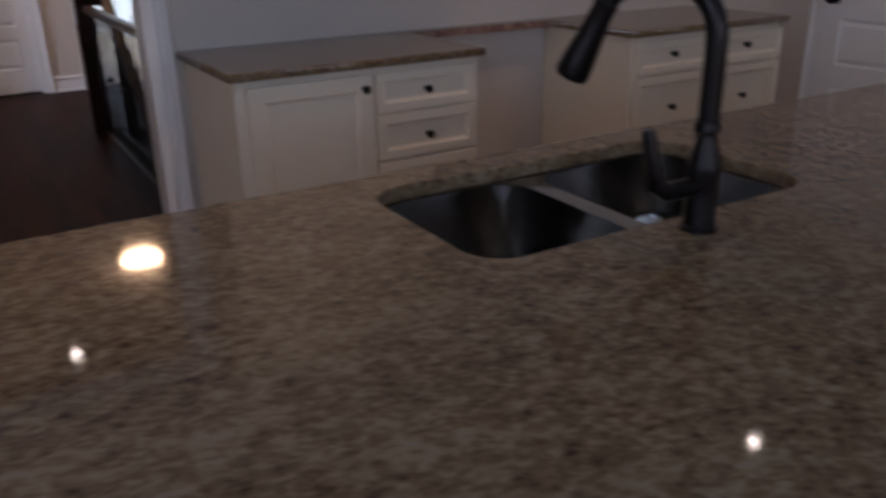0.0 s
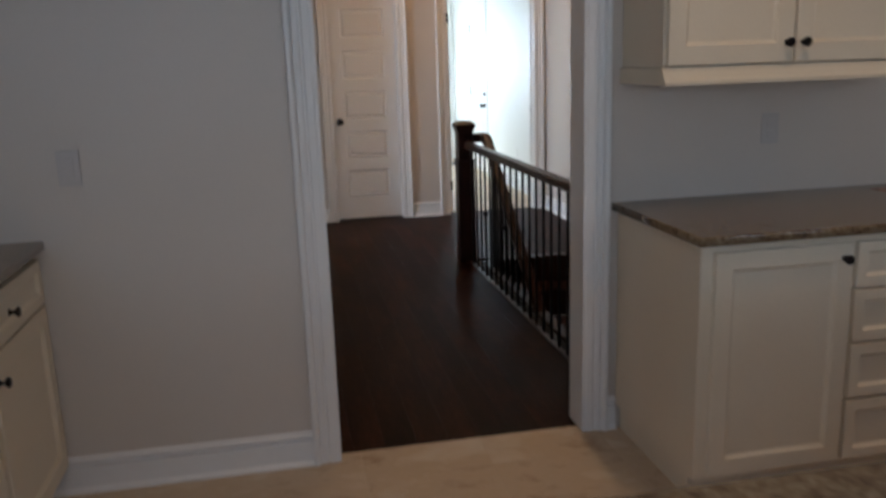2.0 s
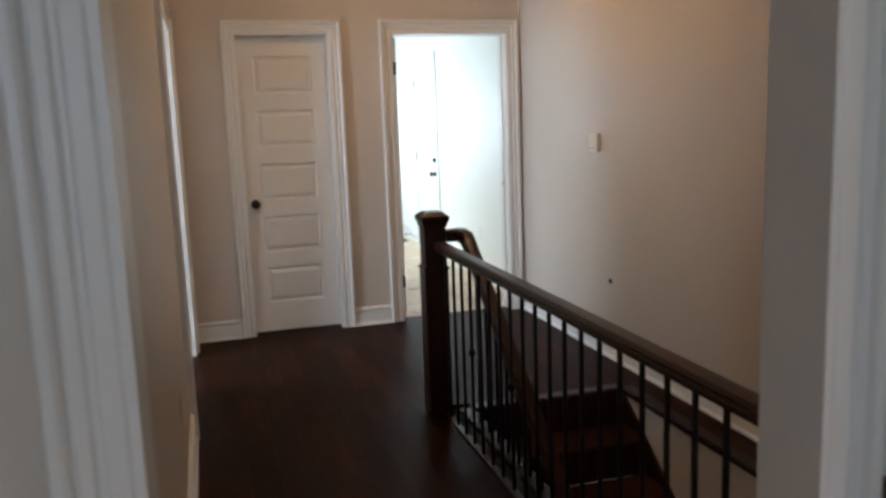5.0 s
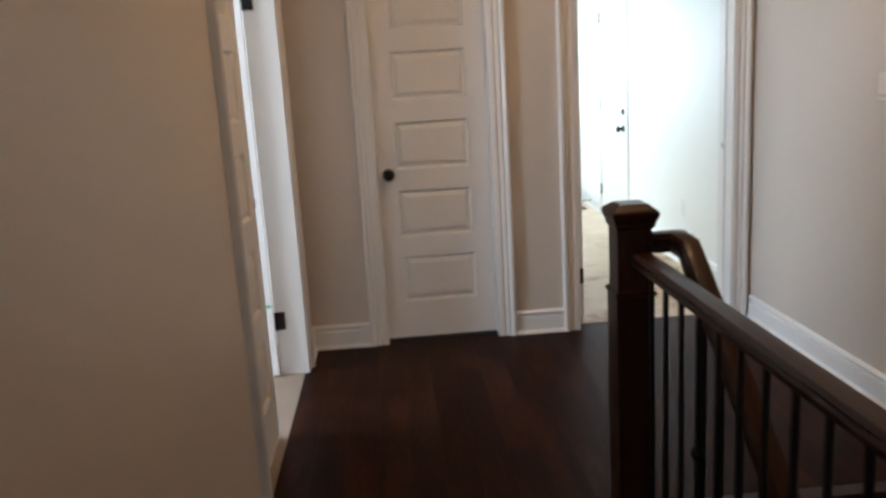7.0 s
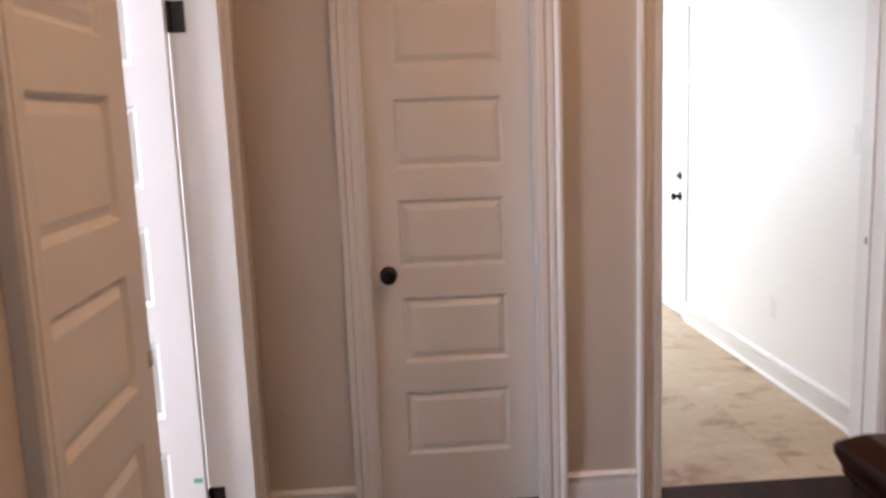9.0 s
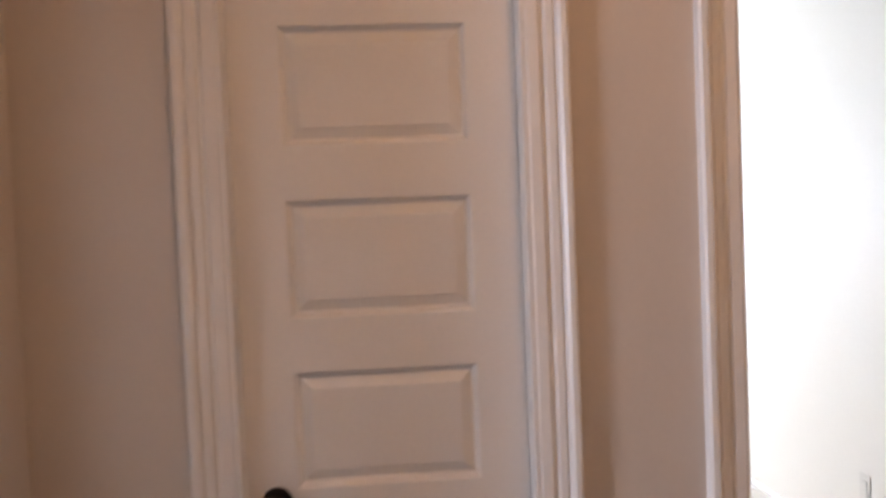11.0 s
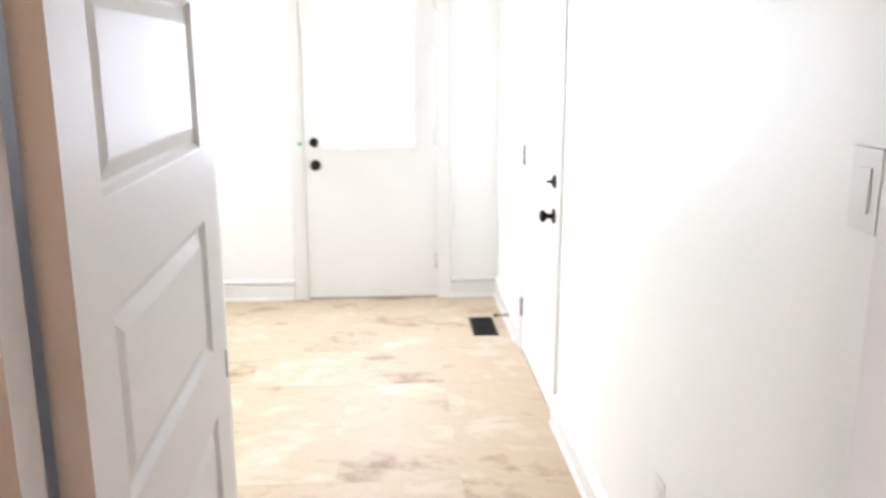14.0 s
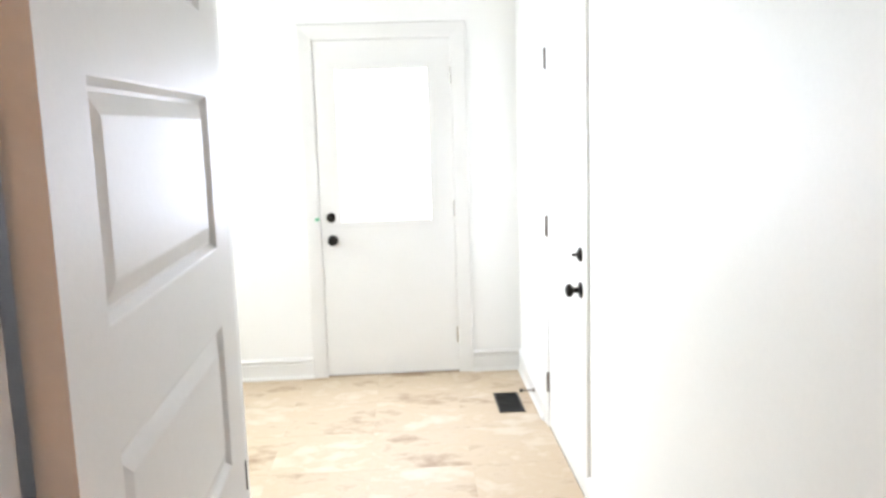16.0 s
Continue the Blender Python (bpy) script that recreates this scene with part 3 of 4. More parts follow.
def cabinet_knob(parent, p, axis):
    bm = turned(bmesh.new(), p, axis, [(0, 0.010), (0.003, 0.010), (0.006, 0.005), (0.014, 0.005), (0.018, 0.012), (0.024, 0.016), (0.029, 0.013), (0.031, 0.003)], 14)
    return part("knob", bm, BRONZE, parent, "dark bronze knob", True)


def front(name, parent, x0, x1, z0, z1, knob=None, rail=0.055, y=0.0):
    """A framed cabinet front in the plane y, towards -y."""
    rows = ((0, 0.0), (0, -0.018), (0.002, -0.02), (rail, -0.02), (rail + 0.008, -0.010), (rail + 0.013, -0.008))
    rings = [[(x0 + a, y + d, z0 + a), (x1 - a, y + d, z0 + a), (x1 - a, y + d, z1 - a), (x0 + a, y + d, z1 - a)] for a, d in rows]
    bm = loft(bmesh.new(), rings)
    f = part(name, bm, CREAM, parent)
    if knob:
        k = cabinet_knob(f, (knob[0], y - 0.02, knob[1]), (0, -1, 0))
    return f


TOP = 0.90
BF = 3.735   # cabinet face


def base_cabinet(name, label, x0, x1, fronts, m=None, depth=0.62):
    t = thing(name, label, "cabinet", m)
    bm = bmesh.new()
    box(bm, x0, x1, 0, depth, 0.10, TOP - 0.032, 0.002)
    box(bm, x0 + 0.02, x1 - 0.02, 0.07, depth, 0.0, 0.10)
    part("body", bm, CREAM, t)
    for f in fronts:
        front(f[0], t, *f[1:5], knob=f[5], rail=f[6] if len(f) > 6 else 0.055)
    return t


K = pose(0, BF, 0)
bc1 = base_cabinet("base_cabinet", "cream base cabinet with one door and three drawers", 0.635, 1.60,
                   [("cabinet_door", 0.675, 1.14, 0.115, 0.845, (1.106, 0.797)), ("drawer", 1.155, 1.585, 0.70, 0.845, (1.362, 0.773), 0.032), ("drawer", 1.155, 1.585, 0.52, 0.69, (1.364, 0.600), 0.034),
                    ("drawer", 1.155, 1.585, 0.33, 0.51, (1.364, 0.42), 0.034), ("drawer", 1.155, 1.585, 0.115, 0.32, (1.364, 0.22), 0.034)], K)
bc2 = base_cabinet("base_cabinet", "cream base cabinet with two columns of drawers", 2.405, 3.37,
                   [("drawer", 2.430, 2.895, 0.70, 0.845, (2.635, 0.785), 0.032), ("drawer", 2.430, 2.895, 0.41, 0.69, (2.645, 0.545), 0.036), ("drawer", 2.430, 2.895, 0.115, 0.40, (2.645, 0.27), 0.036),
                    ("drawer", 2.910, 3.380, 0.70, 0.845, (3.110, 0.785), 0.032), ("drawer", 2.910, 3.380, 0.41, 0.69, (3.115, 0.545), 0.036), ("drawer", 2.910, 3.380, 0.115, 0.40, (3.115, 0.27), 0.036)], K)
tagged(slab("countertop", [(0.612, 3.70), (1.62, 3.70), (1.62, 4.275), (2.38, 4.275), (2.38, 3.70), (3.40, 3.70), (3.40, 4.363), (0.612, 4.363)], [], TOP - 0.03, TOP, GRANITE), "polished speckled brown granite worktop round a stove gap", "countertop")
tagged(link("granite_strip", box(bmesh.new(), 1.623, 2.377, 4.2695, 4.2745, TOP - 0.031, TOP + 0.002, 0.001), GRANITE_RED), "rough reddish cut edge of the narrow granite strip", "countertop")
# run along the west wall
bc3 = base_cabinet("base_cabinet", "cream base cabinet with a drawer over a door", 0.27, 0.84, [("drawer", 0.29, 0.82, 0.70, 0.845, (0.475, 0.768), 0.032), ("cabinet_door", 0.29, 0.82, 0.115, 0.69, (0.315, 0.615))],
                   pose(-1.385, 3.52, 0, 0, 0, 90), 0.60)
bc4 = base_cabinet("base_cabinet", "cream base cabinet with two doors", -0.9, 0.265, [("cabinet_door", -0.88, -0.32, 0.115, 0.845, (-0.36, 0.78)), ("cabinet_door", -0.31, 0.25, 0.115, 0.845, (-0.27, 0.78))],
                   pose(-1.385, 3.52, 0, 0, 0, 90), 0.60)
tagged(slab("countertop", [(-1.995, 2.30), (-1.35, 2.30), (-1.35, 4.363), (-1.995, 4.363)], [], TOP - 0.03, TOP, GRANITE), "polished speckled brown granite worktop along the wall", "countertop")

# wall cabinet
uc = thing("wall_cabinet", "cream wall cabinet with two panelled doors", "cabinet", pose(0, 4.04, 0))
part("body", box(bmesh.new(), 0.645, 1.575, 0, 0.322, 1.385, 2.28, 0.002), CREAM, uc)
bm = bmesh.new()
run(bm, [(0, 0), (0, -0.030), (0.012, -0.030), (0.022, -0.022), (0.04, -0.012), (0.055, -0.006), (0.055, 0)], (0.637, -0.005, 1.328), (1.583, -0.005, 1.328), (0, 0, 1), (0, 1, 0))
box(bm, 0.637, 0.661, -0.005, 0.322, 1.328, 1.384, 0.002)
box(bm, 1.559, 1.583, -0.005, 0.322, 1.328, 1.384, 0.002)
part("light_rail", bm, CREAM, uc)
bm = run(bmesh.new(), [(0, 0), (0, -0.01), (0.03, -0.02), (0.06, -0.05), (0.08, -0.055), (0.08, 0)], (0.615, -0.0, 2.28), (1.605, -0.0, 2.28), (0, 0, 1), (0, 1, 0))
part("crown", bm, CREAM, uc)
front("cabinet_door", uc, 0.652, 1.092, 1.39, 2.27, (1.066, 1.452), 0.06)
front("cabinet_door", uc, 1.099, 1.568, 1.39, 2.27, (1.125, 1.452), 0.06)


def outlet(name, label, m, material=None, w=0.072, h=0.116, rocker=False, material2=None, deep=0.004):
    """A cover plate, local x across, z up, front towards -y."""
    t = thing(name, label, "switch" if rocker else "outlet", m)
    material = material or PLATE
    part("cover_plate", box(bmesh.new(), -w / 2, w / 2, -deep, 0, -h / 2, h / 2, min(0.0035, deep * 0.9), 2), material, t)
    if rocker:
        n = 2 if w > 0.11 else 1
        for k in range(n):
            x = (k - (n - 1) / 2) * 0.046
            part("rocker", box(bmesh.new(), x - 0.016, x + 0.016, -deep - 0.0025, -deep - 0.0001, -0.033, 0.033, 0.0012), material2 or material, t)
    else:
        for z in (-0.02, 0.02):
            bm = box(bmesh.new(), -0.016, 0.016, -deep - 0.003, -deep - 0.0002, z - 0.014, z + 0.014, 0.003)
            part("socket", bm, material2 or material, t)
    return t


outlet("outlet", "greyish white outlet plate above the worktop", pose(1.243, KY0, 1.142), DULL)
outlet("light_switch", "white light switch on the kitchen wall", pose(-1.243, KY0, 1.13), DULL, rocker=True)
outlet("outlet", "dark stove outlet low in the cabinet gap", pose(2.20, KY0, 0.12), DARKPL, 0.11, 0.11)
th = thing("thermostat", "beige square thermostat on the hall wall", "thermostat", pose(HH, 7.885, 1.28, 0, 0, -90))
part("cover", box(bmesh.new(), -0.053, 0.053, -0.026, 0, -0.053, 0.053, 0.004, 2), ALMOND, th)
part("lower_strip", box(bmesh.new(), -0.050, 0.032, -0.030, -0.0262, -0.040, -0.030, 0.001), DULL, th, "darker strip across the cover")
outlet("outlet", "white outlet low on the hall wall", pose(HL, 6.45, 0.44, 0, 0, 90), DULL)
outlet("light_switch", "white light switch beside the entry doorway", pose(HR, 9.635, 1.315, 0, 0, -90), None, 0.075, 0.122, True, None, 0.0025)
outlet("outlet", "white outlet low on the entry wall", pose(HR, 10.385, 0.397, 0, 0, -90), None, deep=0.0025)
tagged(link("cable_stub", turned(bmesh.new(), (HH, 7.715, 0.463), (-1, 0, 0), [(0, 0.017), (0.002, 0.017), (0.003, 0.008), (0.014, 0.006)]), DARKPL, True), "dark cable stub poking out of the wall", "cable")

# kitchen pantry door on the east wall
pd = panel_door("door_7", 0.76, 2.035, "closed white five-panel door with a dark knob", pose(KX1 - 0.036, 3.965, 0, 0, 0, -90), knob=(0.06, 0.93))
casing("trim_pantry_door", (KX1, 3.20), (KX1, 3.975), DZ, (-1, 0, 0), "white moulded casing round the kitchen door")

# island
IX0, IX1, IY0, IY1 = -0.338, 2.75, 1.30, 2.412
B1 = (0.435, 0.762, 1.925, 2.322)
B2 = (0.796, 1.150, 1.925, 2.322)


def hole(b, r=0.07):
    return [(p[0], p[1]) for p in rrect(*b, 0, r)]


isl = thing("kitchen_island", "brown wooden kitchen island under a granite top", "island")
bm = bmesh.new()
loft(bm, [[(x, y, z) for x, y in ((IX0 + 0.008, IY0 + 0.28), (IX1 - 0.03, IY0 + 0.28), (IX1 - 0.03, IY1 - 0.04), (0.25, IY1 - 0.04), (0.25, IY1 - 0.26), (IX0 + 0.008, IY1 - 0.26))] for z in (0.0, TOP - 0.26)])
part("body", bm, BROWNWOOD, isl)
bm = bmesh.new()
for b in ((IX0 + 0.008, IX1 - 0.03, IY0 + 0.28, IY0 + 0.30), (0.25, IX1 - 0.03, IY1 - 0.06, IY1 - 0.04), (IX0 + 0.008, IX0 + 0.028, IY0 + 0.3, IY1 - 0.26), (IX1 - 0.05, IX1 - 0.03, IY0 + 0.3, IY1 - 0.06)):
    box(bm, *b, TOP - 0.26, TOP - 0.031)
part("apron", bm, BROWNWOOD, isl)
itop = slab("countertop", rrect(IX0, IX1, IY0, IY1, 0, 0.02, 4), [hole((B1[0], B2[1], B1[2], B1[3]))], TOP - 0.03, TOP, GRANITE)
tagged(itop, "polished speckled brown granite island worktop with sink cutouts", "countertop")

snk = thing("sink", "undermount double-bowl stainless steel sink", "sink")
for nm, b, dep in (("bowl", B1, 0.20), ("bowl", B2, 0.18)):
    x0, x1, y0, y1 = b
    bm = bmesh.new()
    zt = TOP - 0.0305
    rings = []
    for o, z, r in ((-0.0175, zt, 0.03), (0.004, zt - 0.001, 0.072), (0.002, zt - 0.006, 0.07), (-0.0, zt - dep + 0.05, 0.07), (0.008, zt - dep + 0.02, 0.07), (0.03, zt - dep, 0.06), (0.09, zt - dep - 0.004, 0.04)):
        rings.append(rrect(x0 + o, x1 - o, y0 + o, y1 - o, z, r))
    loft(bm, rings, cap0=False)
    bw = part(nm, bm, STEEL, snk, smooth=True)
    cx, cy = (x0 + x1) / 2, (y0 + y1) / 2
    part("drain", turned(bmesh.new(), (cx, cy, zt - dep - 0.003), (0, 0, 1), [(0, 0.045), (0.003, 0.044), (0.004, 0.03), (0.002, 0.028)]), CHROME, bw, "round metal drain", True)

fc = thing("faucet", "dark bronze gooseneck pull-down kitchen faucet", "faucet", pose(0.790, 1.868, TOP))
bm = turned(bmesh.new(), (0, 0, 0), (0, 0, 1), [(0, 0.030), (0.006, 0.030), (0.010, 0.025), (0.05, 0.023), (0.09, 0.0245), (0.10, 0.027), (0.108, 0.024), (0.135, 0.017), (0.15, 0.016), (0.155, 0.020), (0.163, 0.020), (0.168, 0.018)])
part("body", bm, BRONZE, fc, smooth=True)
out = Vector((-0.55, 0.835, 0))
bend, height = 0.088, 0.286
pts = [Vector((0, 0, z)) for z in (0.16, 0.20, 0.24)]
for k in range(17):
    a = math.pi * 0.83 * k / 16
    pts.append(out * (bend * (1 - math.cos(a))) + Vector((0, 0, height + bend * math.sin(a))))
part("neck", tube(bmesh.new(), pts, 0.0165), BRONZE, fc, smooth=True)
e0 = pts[-1]
dr = (pts[-1] - pts[-2]).normalized() * 0.8 + Vector((0, 0, -0.35))
dr.normalize()
bm = turned(bmesh.new(), e0 - dr * 0.008, dr, [(0, 0.0165), (0.006, 0.0205), (0.016, 0.0185), (0.056, 0.0205), (0.100, 0.026), (0.120, 0.0275), (0.128, 0.025), (0.1285, 0.018)])
part("spray_head", bm, BRONZE, fc, smooth=True)
bm = cyl(bmesh.new(), (0, 0, 0.07), (-0.075, 0.0, 0.072), 0.0155, 0.014)
tube(bm, [(-0.07, 0, 0.070), (-0.092, 0.004, 0.083), (-0.098, 0.008, 0.115), (-0.104, 0.012, 0.15), (-0.107, 0.014, 0.168)], [0.015, 0.014, 0.011, 0.012, 0.009], 12)
part("handle", bm, BRONZE, fc, smooth=True)

# ---- lamps ----


def dome_lamp(x, y):
    t = thing("ceiling_light", "lit frosted dome ceiling light", "ceiling light", pose(x, y, CZ), "hall ceiling lights")
    part("canopy", turned(bmesh.new(), (0, 0, 0), (0, 0, -1), [(0, 0.178), (0.024, 0.178), (0.03, 0.170)]), BRONZE, t, "dark bronze rim", True)
    part("dome", turned(bmesh.new(), (0, 0, -0.03), (0, 0, -1), [(0, 0.162), (0.024, 0.154), (0.050, 0.132), (0.070, 0.096), (0.083, 0.050), (0.088, 0.003)], 28), LAMPGLASS, t, "glowing frosted glass", True)
    return t


def pot_lamp(x, y, energy):
    t = thing("pot_light", "lit recessed pot light with a white rim", "ceiling light", pose(x, y, CZ), "recessed ceiling lights")
    part("rim", turned(bmesh.new(), (0, 0, 0), (0, 0, -1), [(0, 0.065), (0.006, 0.063), (0.007, 0.035)]), TRIM, t, "", True)
    part("lens", turned(bmesh.new(), (0, 0, -0.0075), (0, 0, -1), [(0, 0.024), (0.006, 0.020), (0.008, 0.006)]), POTGLOW, t, "glowing lens", True)
    d = lamp("pot_bulb", "SPOT", energy, pose(x, y, CZ - 0.03), WARM, radius=0.028)
    d.data.spot_size, d.data.spot_blend = radians(105), 0.8
    return t


dome_lamp(0.85, 7.48)
pot_lamp(0.16, 6.15, 0.9)
pot_lamp(2.97, 3.26, 15)
# The next two pots are unseen, added for warm light on cabinets and floor.
pot_lamp(0.90, 3.26, 21)
pot_lamp(-0.90, 2.8, 11)

# ---- stairs and railing ----
st = thing("staircase", "dark stained wooden stairs going down", "stairs")
RISE, RUN = 0.19, 0.25
part("landing_nosing", box(bmesh.new(), WX0 + 0.005, WX1 - 0.005, WY1 - 0.025, WY1 + 0.06, -0.035, 0.002, 0.008, 2), RAILWOOD, st)
for k in range(10):
    z, y1 = -RISE * (k + 1), WY1 - RUN * k
    part("riser", box(bmesh.new(), WX0 + 0.005, WX1 - 0.005, y1 - 0.012, y1 + 0.006, z, z + RISE - 0.036), RAILWOOD, st)
    part("tread", box(bmesh.new(), WX0 + 0.005, WX1 - 0.005, y1 - RUN - 0.028, y1 - 0.0125, z - 0.035, z, 0.008, 2), RAILWOOD, st)
for x in (WX0 + 0.002, WX1 - 0.018):
    bm = bmesh.new()
    prof = [(WY1, 0.0), (WY1, -0.34), (WY1 - 2.55, -0.34 - 2.55 * 0.76), (WY1 - 2.55, 0.0 - 2.55 * 0.76)]
    loft(bm, [[(x - 0.0, y, z) for y, z in prof], [(x + 0.016, y, z) for y, z in prof]])
    part("skirt_board", bm, RAILWOOD, st)
solid("trim_stairwell", [(WX0 - 0.010, WX0, WY0, WY1, -0.26, -0.036), (WX1, WX1 + 0.010, WY0, WY1, -0.26, -0.036)], PAINT, "painted board facing the stairwell edge", "trim")
solid("trim_stairwell_nosing", [(WX0 - 0.06, WX0 + 0.012, WY0, WY1, -0.035, 0.0025), (WX1 - 0.012, WX1 + 0.06, WY0, WY1, -0.035, 0.0025)], NOSING, "polished dark wooden nosing along the stairwell", "trim", bev=0.006)

rl = thing("stair_railing", "dark wooden stair railing with black iron balusters", "railing")
NX, NY = 0.702, 7.235
bm = bmesh.new()
box(bm, NX - 0.053, NX + 0.053, NY - 0.053, NY + 0.053, 0.746, 0.965, 0.004)
box(bm, NX - 0.0585, NX + 0.0585, NY - 0.0585, NY + 0.0585, 0.0, 0.733, 0.004)
nw = part("newel", bm, RAILWOOD, rl)


def sq(h, z):
    return [(NX - h, NY - h, z), (NX + h, NY - h, z), (NX + h, NY + h, z), (NX - h, NY + h, z)]


bm = bmesh.new()
loft(bm, [sq(0.0535, 0.938), sq(0.060, 0.948), sq(0.0605, 0.957), sq(0.069, 0.976), sq(0.070, 0.988), sq(0.066, 0.995), sq(0.042, 1.013), sq(0.038, 1.014)])
part("newel_cap", bm, RAILWOOD, nw)
part("collar", loft(bmesh.new(), [sq(0.0585, 0.730), sq(0.063, 0.734), sq(0.064, 0.740), sq(0.060, 0.745), sq(0.054, 0.750)]), RAILWOOD, nw)
RAIL = [(-0.030, 0.0), (0.030, 0.0), (0.031, 0.018), (0.024, 0.028), (0.031, 0.040), (0.024, 0.056), (0.0, 0.062), (-0.024, 0.056), (-0.031, 0.040), (-0.024, 0.028), (-0.031, 0.018)]
RX = 0.72
bm = loft(bmesh.new(), [[(RX + u * 0.97, y, 0.828 + v * 0.73) for u, v in RAIL] for y in (KY1 + 0.002, NY - 0.06)])
part("handrail", bm, RAILWOOD, rl, "polished dark handrail", True)
part("shoe_rail", box(bmesh.new(), RX - 0.016, RX + 0.016, KY1 + 0.002, NY - 0.064, 0.001, 0.012, 0.004), RAILWOOD, rl)


def baluster(x, y, z0, z1, knot=None):
    h = 0.0065
    bm = box(bmesh.new(), x - h, x + h, y - h, y + h, z0, z1, 0.0015)
    if knot:
        turned(bm, (x, y, knot - 0.02), (0, 0, 1), [(0, 0.008), (0.012, 0.016), (0.02, 0.018), (0.028, 0.016), (0.04, 0.008)], 10)
    return part("baluster", bm, IRON, rl)


for k in range(22):
    y = 7.085 - k * 0.122
    baluster(RX, y, 0.015, 0.832, 0.44 if k in (3, 7) else None)
# sloping rail beside the steps
GX = 0.835
path = [(NX + 0.05, NY - 0.045, 0.897), (GX, NY - 0.045, 0.897), (GX, NY - 0.145, 0.892), (GX, NY - 0.20, 0.85)]
sl = 0.76
for k in range(1, 9):
    path.append((GX, NY - 0.20 - 0.27 * k, 0.85 - 0.27 * k * sl))
rings = []
P = [Vector(p) for p in path]
for k, p in enumerate(P):
    d = (P[min(k + 1, len(P) - 1)] - P[max(k - 1, 0)]).normalized()
    s_ = d.cross(Vector((0, 0, 1))).normalized()
    u_ = s_.cross(d)
    wide = 1.414 if k == 1 else 1.0
    rings.append([p + s_ * (u * wide) + u_ * (v - 0.03) for u, v in RAIL])
part("sloping_handrail", loft(bmesh.new(), rings), RAILWOOD, rl, "polished dark sloping handrail", True)
for k in range(18):
    y = NY - 0.26 - 0.125 * k
    zt = 0.86 - (NY - 0.20 - y) * sl - 0.03
    step = math.floor((WY1 - y) / RUN)
    baluster(GX, y, -RISE * (step + 1), zt, None)

# ---- small things in the back entry ----
vt = thing("floor_vent", "black metal floor register set in the tiles", "vent", pose(1.855, 12.975, 0.0))
bm = bmesh.new()
for b in ((-0.07, 0.07, -0.16, -0.145), (-0.07, 0.07, 0.145, 0.16), (-0.07, -0.057, -0.145, 0.145), (0.057, 0.07, -0.145, 0.145)):
    box(bm, b[0], b[1], b[2], b[3], 0.001, 0.006, 0.001)
part("frame", bm, IRON, vt)
# Near-black sheet stands for the dark duct behind the slats.
part("shade_backing", box(bmesh.new(), -0.057, 0.057, -0.145, 0.145, 0.0005, 0.002), VOID_DARK, vt)
for k in range(14):
    y = -0.13 + 0.02 * k
    part("slat", box(bmesh.new(), -0.057, 0.057, y - 0.004, y + 0.004, 0.0022, 0.005), IRON, vt)
ds = thing("door_stop", "spring door stop screwed to the baseboard", "door stop")
bm = bmesh.new()
turned(bm, (HR - 0.016, 12.98, 0.065), (-1, 0, 0), [(0, 0.012), (0.006, 0.011), (0.010, 0.005), (0.065, 0.0045)], 12)
part("spring", bm, HINGE, ds, smooth=True)
part("tip", turned(bmesh.new(), (HR - 0.080, 12.98, 0.065), (-1, 0, 0), [(0, 0.008), (0.014, 0.009), (0.018, 0.006)], 12), IRON, ds, "dark rubber tip", True)
sp = solid("strike_plate", [(MX1 - 0.0135, MX1 - 0.0122, 9.180, 9.196, 0.935, 0.965)], HINGE, "small metal strike plate on the jamb", "strike plate", kind="thing", bev=0.0003)

# ---- floor pieces ----
hallfloor = thing("floor_hall", "dark stained hardwood plank floor with a satin sheen", "floor", kind="structure")
random.seed(4)
PLANKS = {}


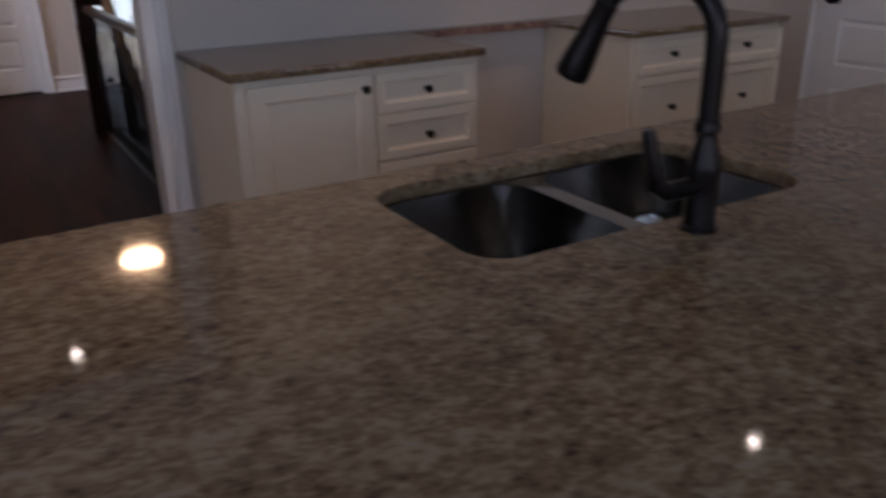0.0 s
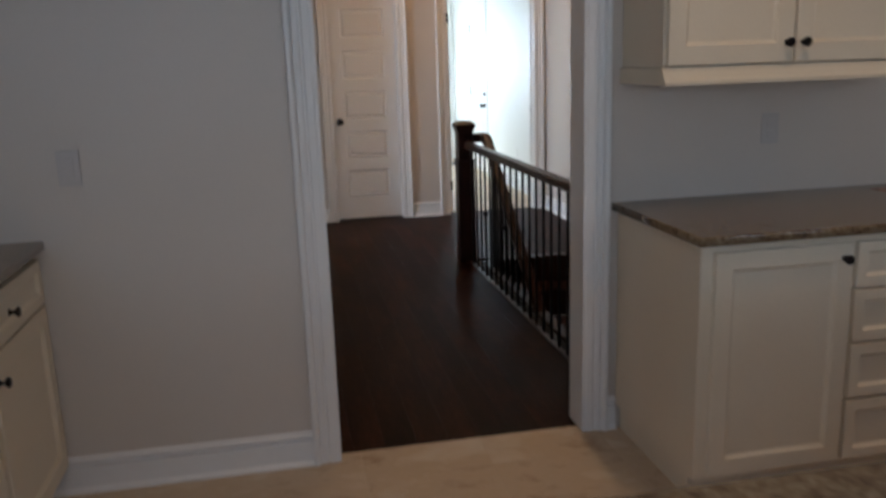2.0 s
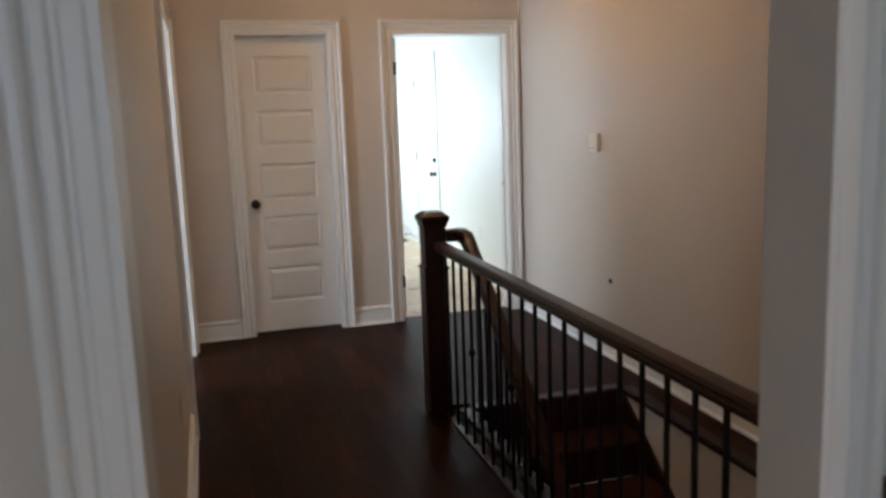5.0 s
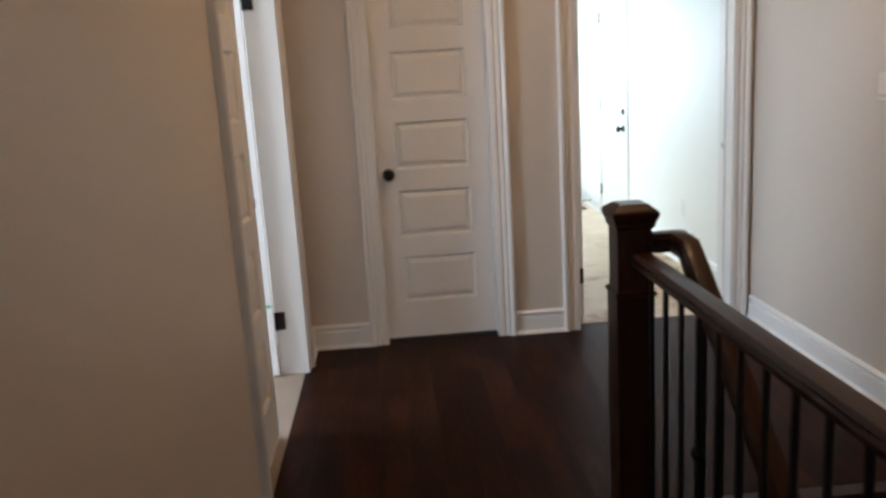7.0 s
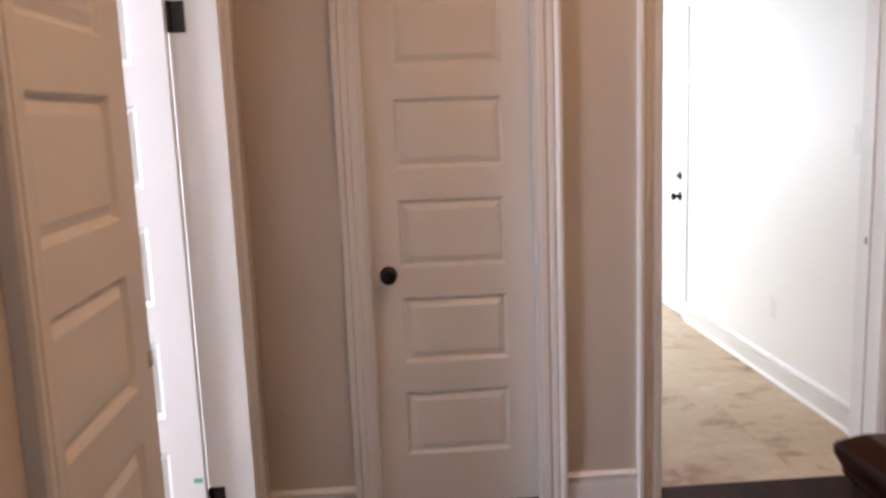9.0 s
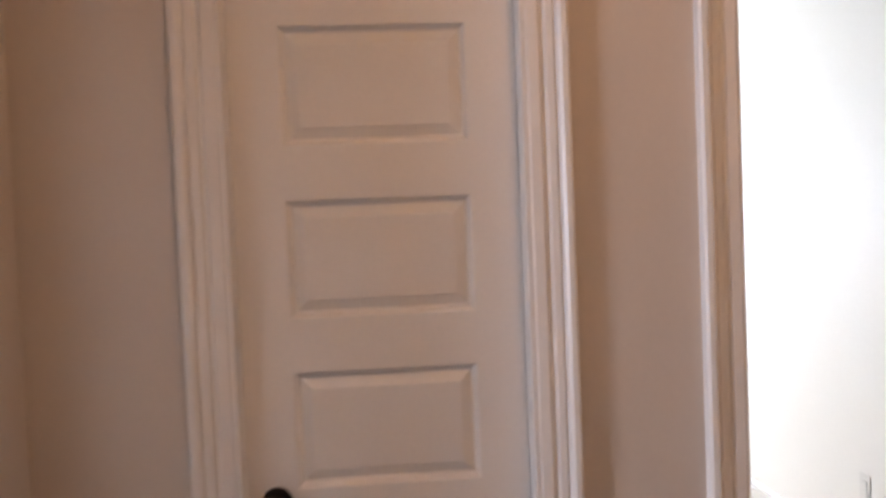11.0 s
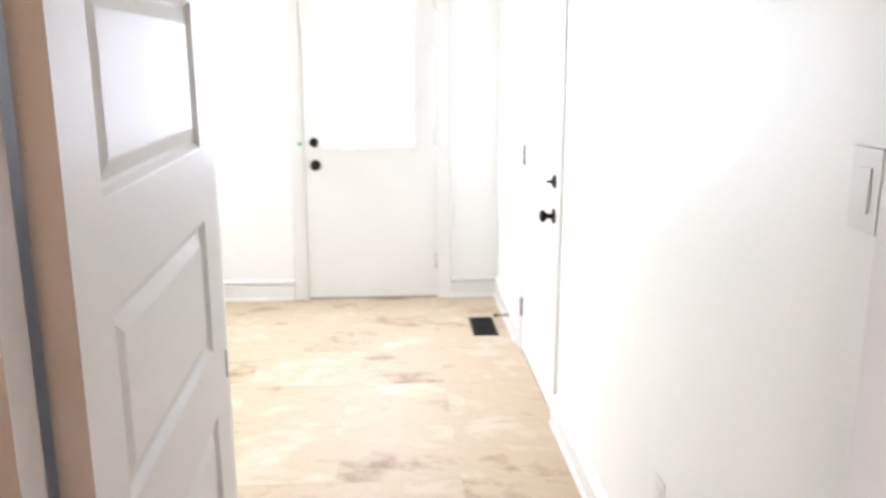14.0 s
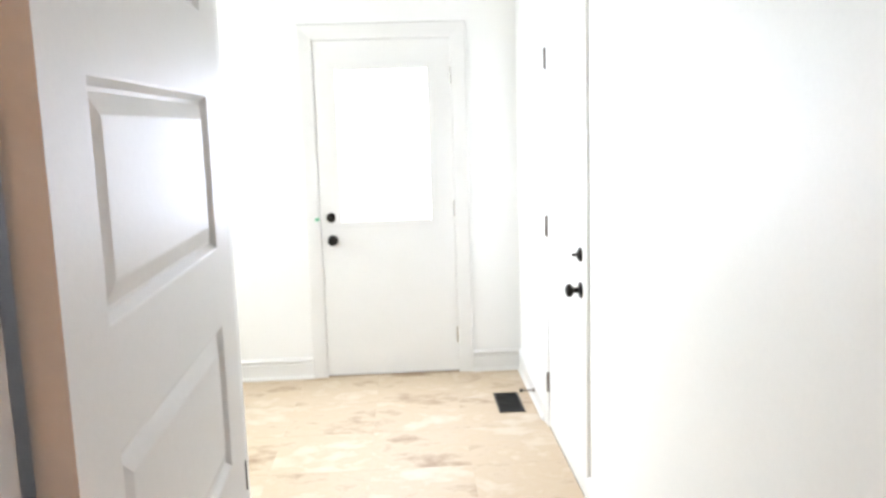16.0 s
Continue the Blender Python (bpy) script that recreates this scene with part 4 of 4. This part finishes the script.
def plank(x0, x1, y0, y1):
    w, l = round(x1 - x0, 4), round(y1 - y0, 4)
    if l < 0.03 or w < 0.01:
        return
    if (w, l) not in PLANKS:
        bm = box(bmesh.new(), -w / 2 + 0.0001, w / 2 - 0.0001, -l / 2 + 0.0001, l / 2 - 0.0001, -0.018, 0.0, 0.0003)
        me = bpy.data.meshes.new("plank")
        bm.to_mesh(me)
        bm.free()
        me.materials.append(WOOD)
        PLANKS[(w, l)] = me
    ob = new("plank", PLANKS[(w, l)])
    ob.location = ((x0 + x1) / 2, (y0 + y1) / 2, 0)
    ob.parent = hallfloor


PW = 0.124
x = HL - 0.01
while x < HH:
    x1 = min(x + PW, HH)
    y = 4.418 - random.choice((0.0, 0.3, 0.6, 0.9))
    while y < FY0 + 0.099:
        l = random.choice((0.9, 1.2, 1.5, 1.05))
        a, b = max(y, 4.418), min(y + l, FY0 + 0.099)
        if x1 > WX0 - 0.03 and x < WX1 - 0.03:
            if b > WY1 + 0.06:
                plank(x, x1, max(a, WY1 + 0.06), b)
            if a < WY0:
                plank(x, x1, a, min(b, WY0))
        else:
            plank(x, x1, a, b)
        y += l
    x += PW

TILES = {}


def tiles(parent, x0, x1, y0, y1, s, ox=0.0, oy=0.0, g=0.0018):
    ix = math.floor((x0 - ox) / s)
    while ox + ix * s < x1:
        iy = math.floor((y0 - oy) / s)
        while oy + iy * s < y1:
            a0, a1 = max(x0, ox + ix * s), min(x1, ox + (ix + 1) * s)
            b0, b1 = max(y0, oy + iy * s), min(y1, oy + (iy + 1) * s)
            w, l = round(a1 - a0, 3), round(b1 - b0, 3)
            if w > 0.02 and l > 0.02:
                if (w, l) not in TILES:
                    bm = box(bmesh.new(), -w / 2 + g / 2, w / 2 - g / 2, -l / 2 + g / 2, l / 2 - g / 2, -0.01, 0.0, 0.0004)
                    me = bpy.data.meshes.new("tile")
                    bm.to_mesh(me)
                    bm.free()
                    me.materials.append(TILE)
                    TILES[(w, l)] = me
                ob = new("tile", TILES[(w, l)])
                ob.location = ((a0 + a1) / 2, (b0 + b1) / 2, 0)
                ob.parent = parent
            iy += 1
        ix += 1


kf = thing("floor_kitchen", "beige mottled stone-look tile floor", "floor", kind="structure")
tiles(kf, KX0, KX1, KS, 4.4165, 0.46, 0.1, 0.05)
ef = thing("floor_entry", "beige mottled stone-look tile floor", "floor", kind="structure")
tiles(ef, -1.08, HR, FY0 + 0.1015, EY, 0.46, 0.2, 9.4)
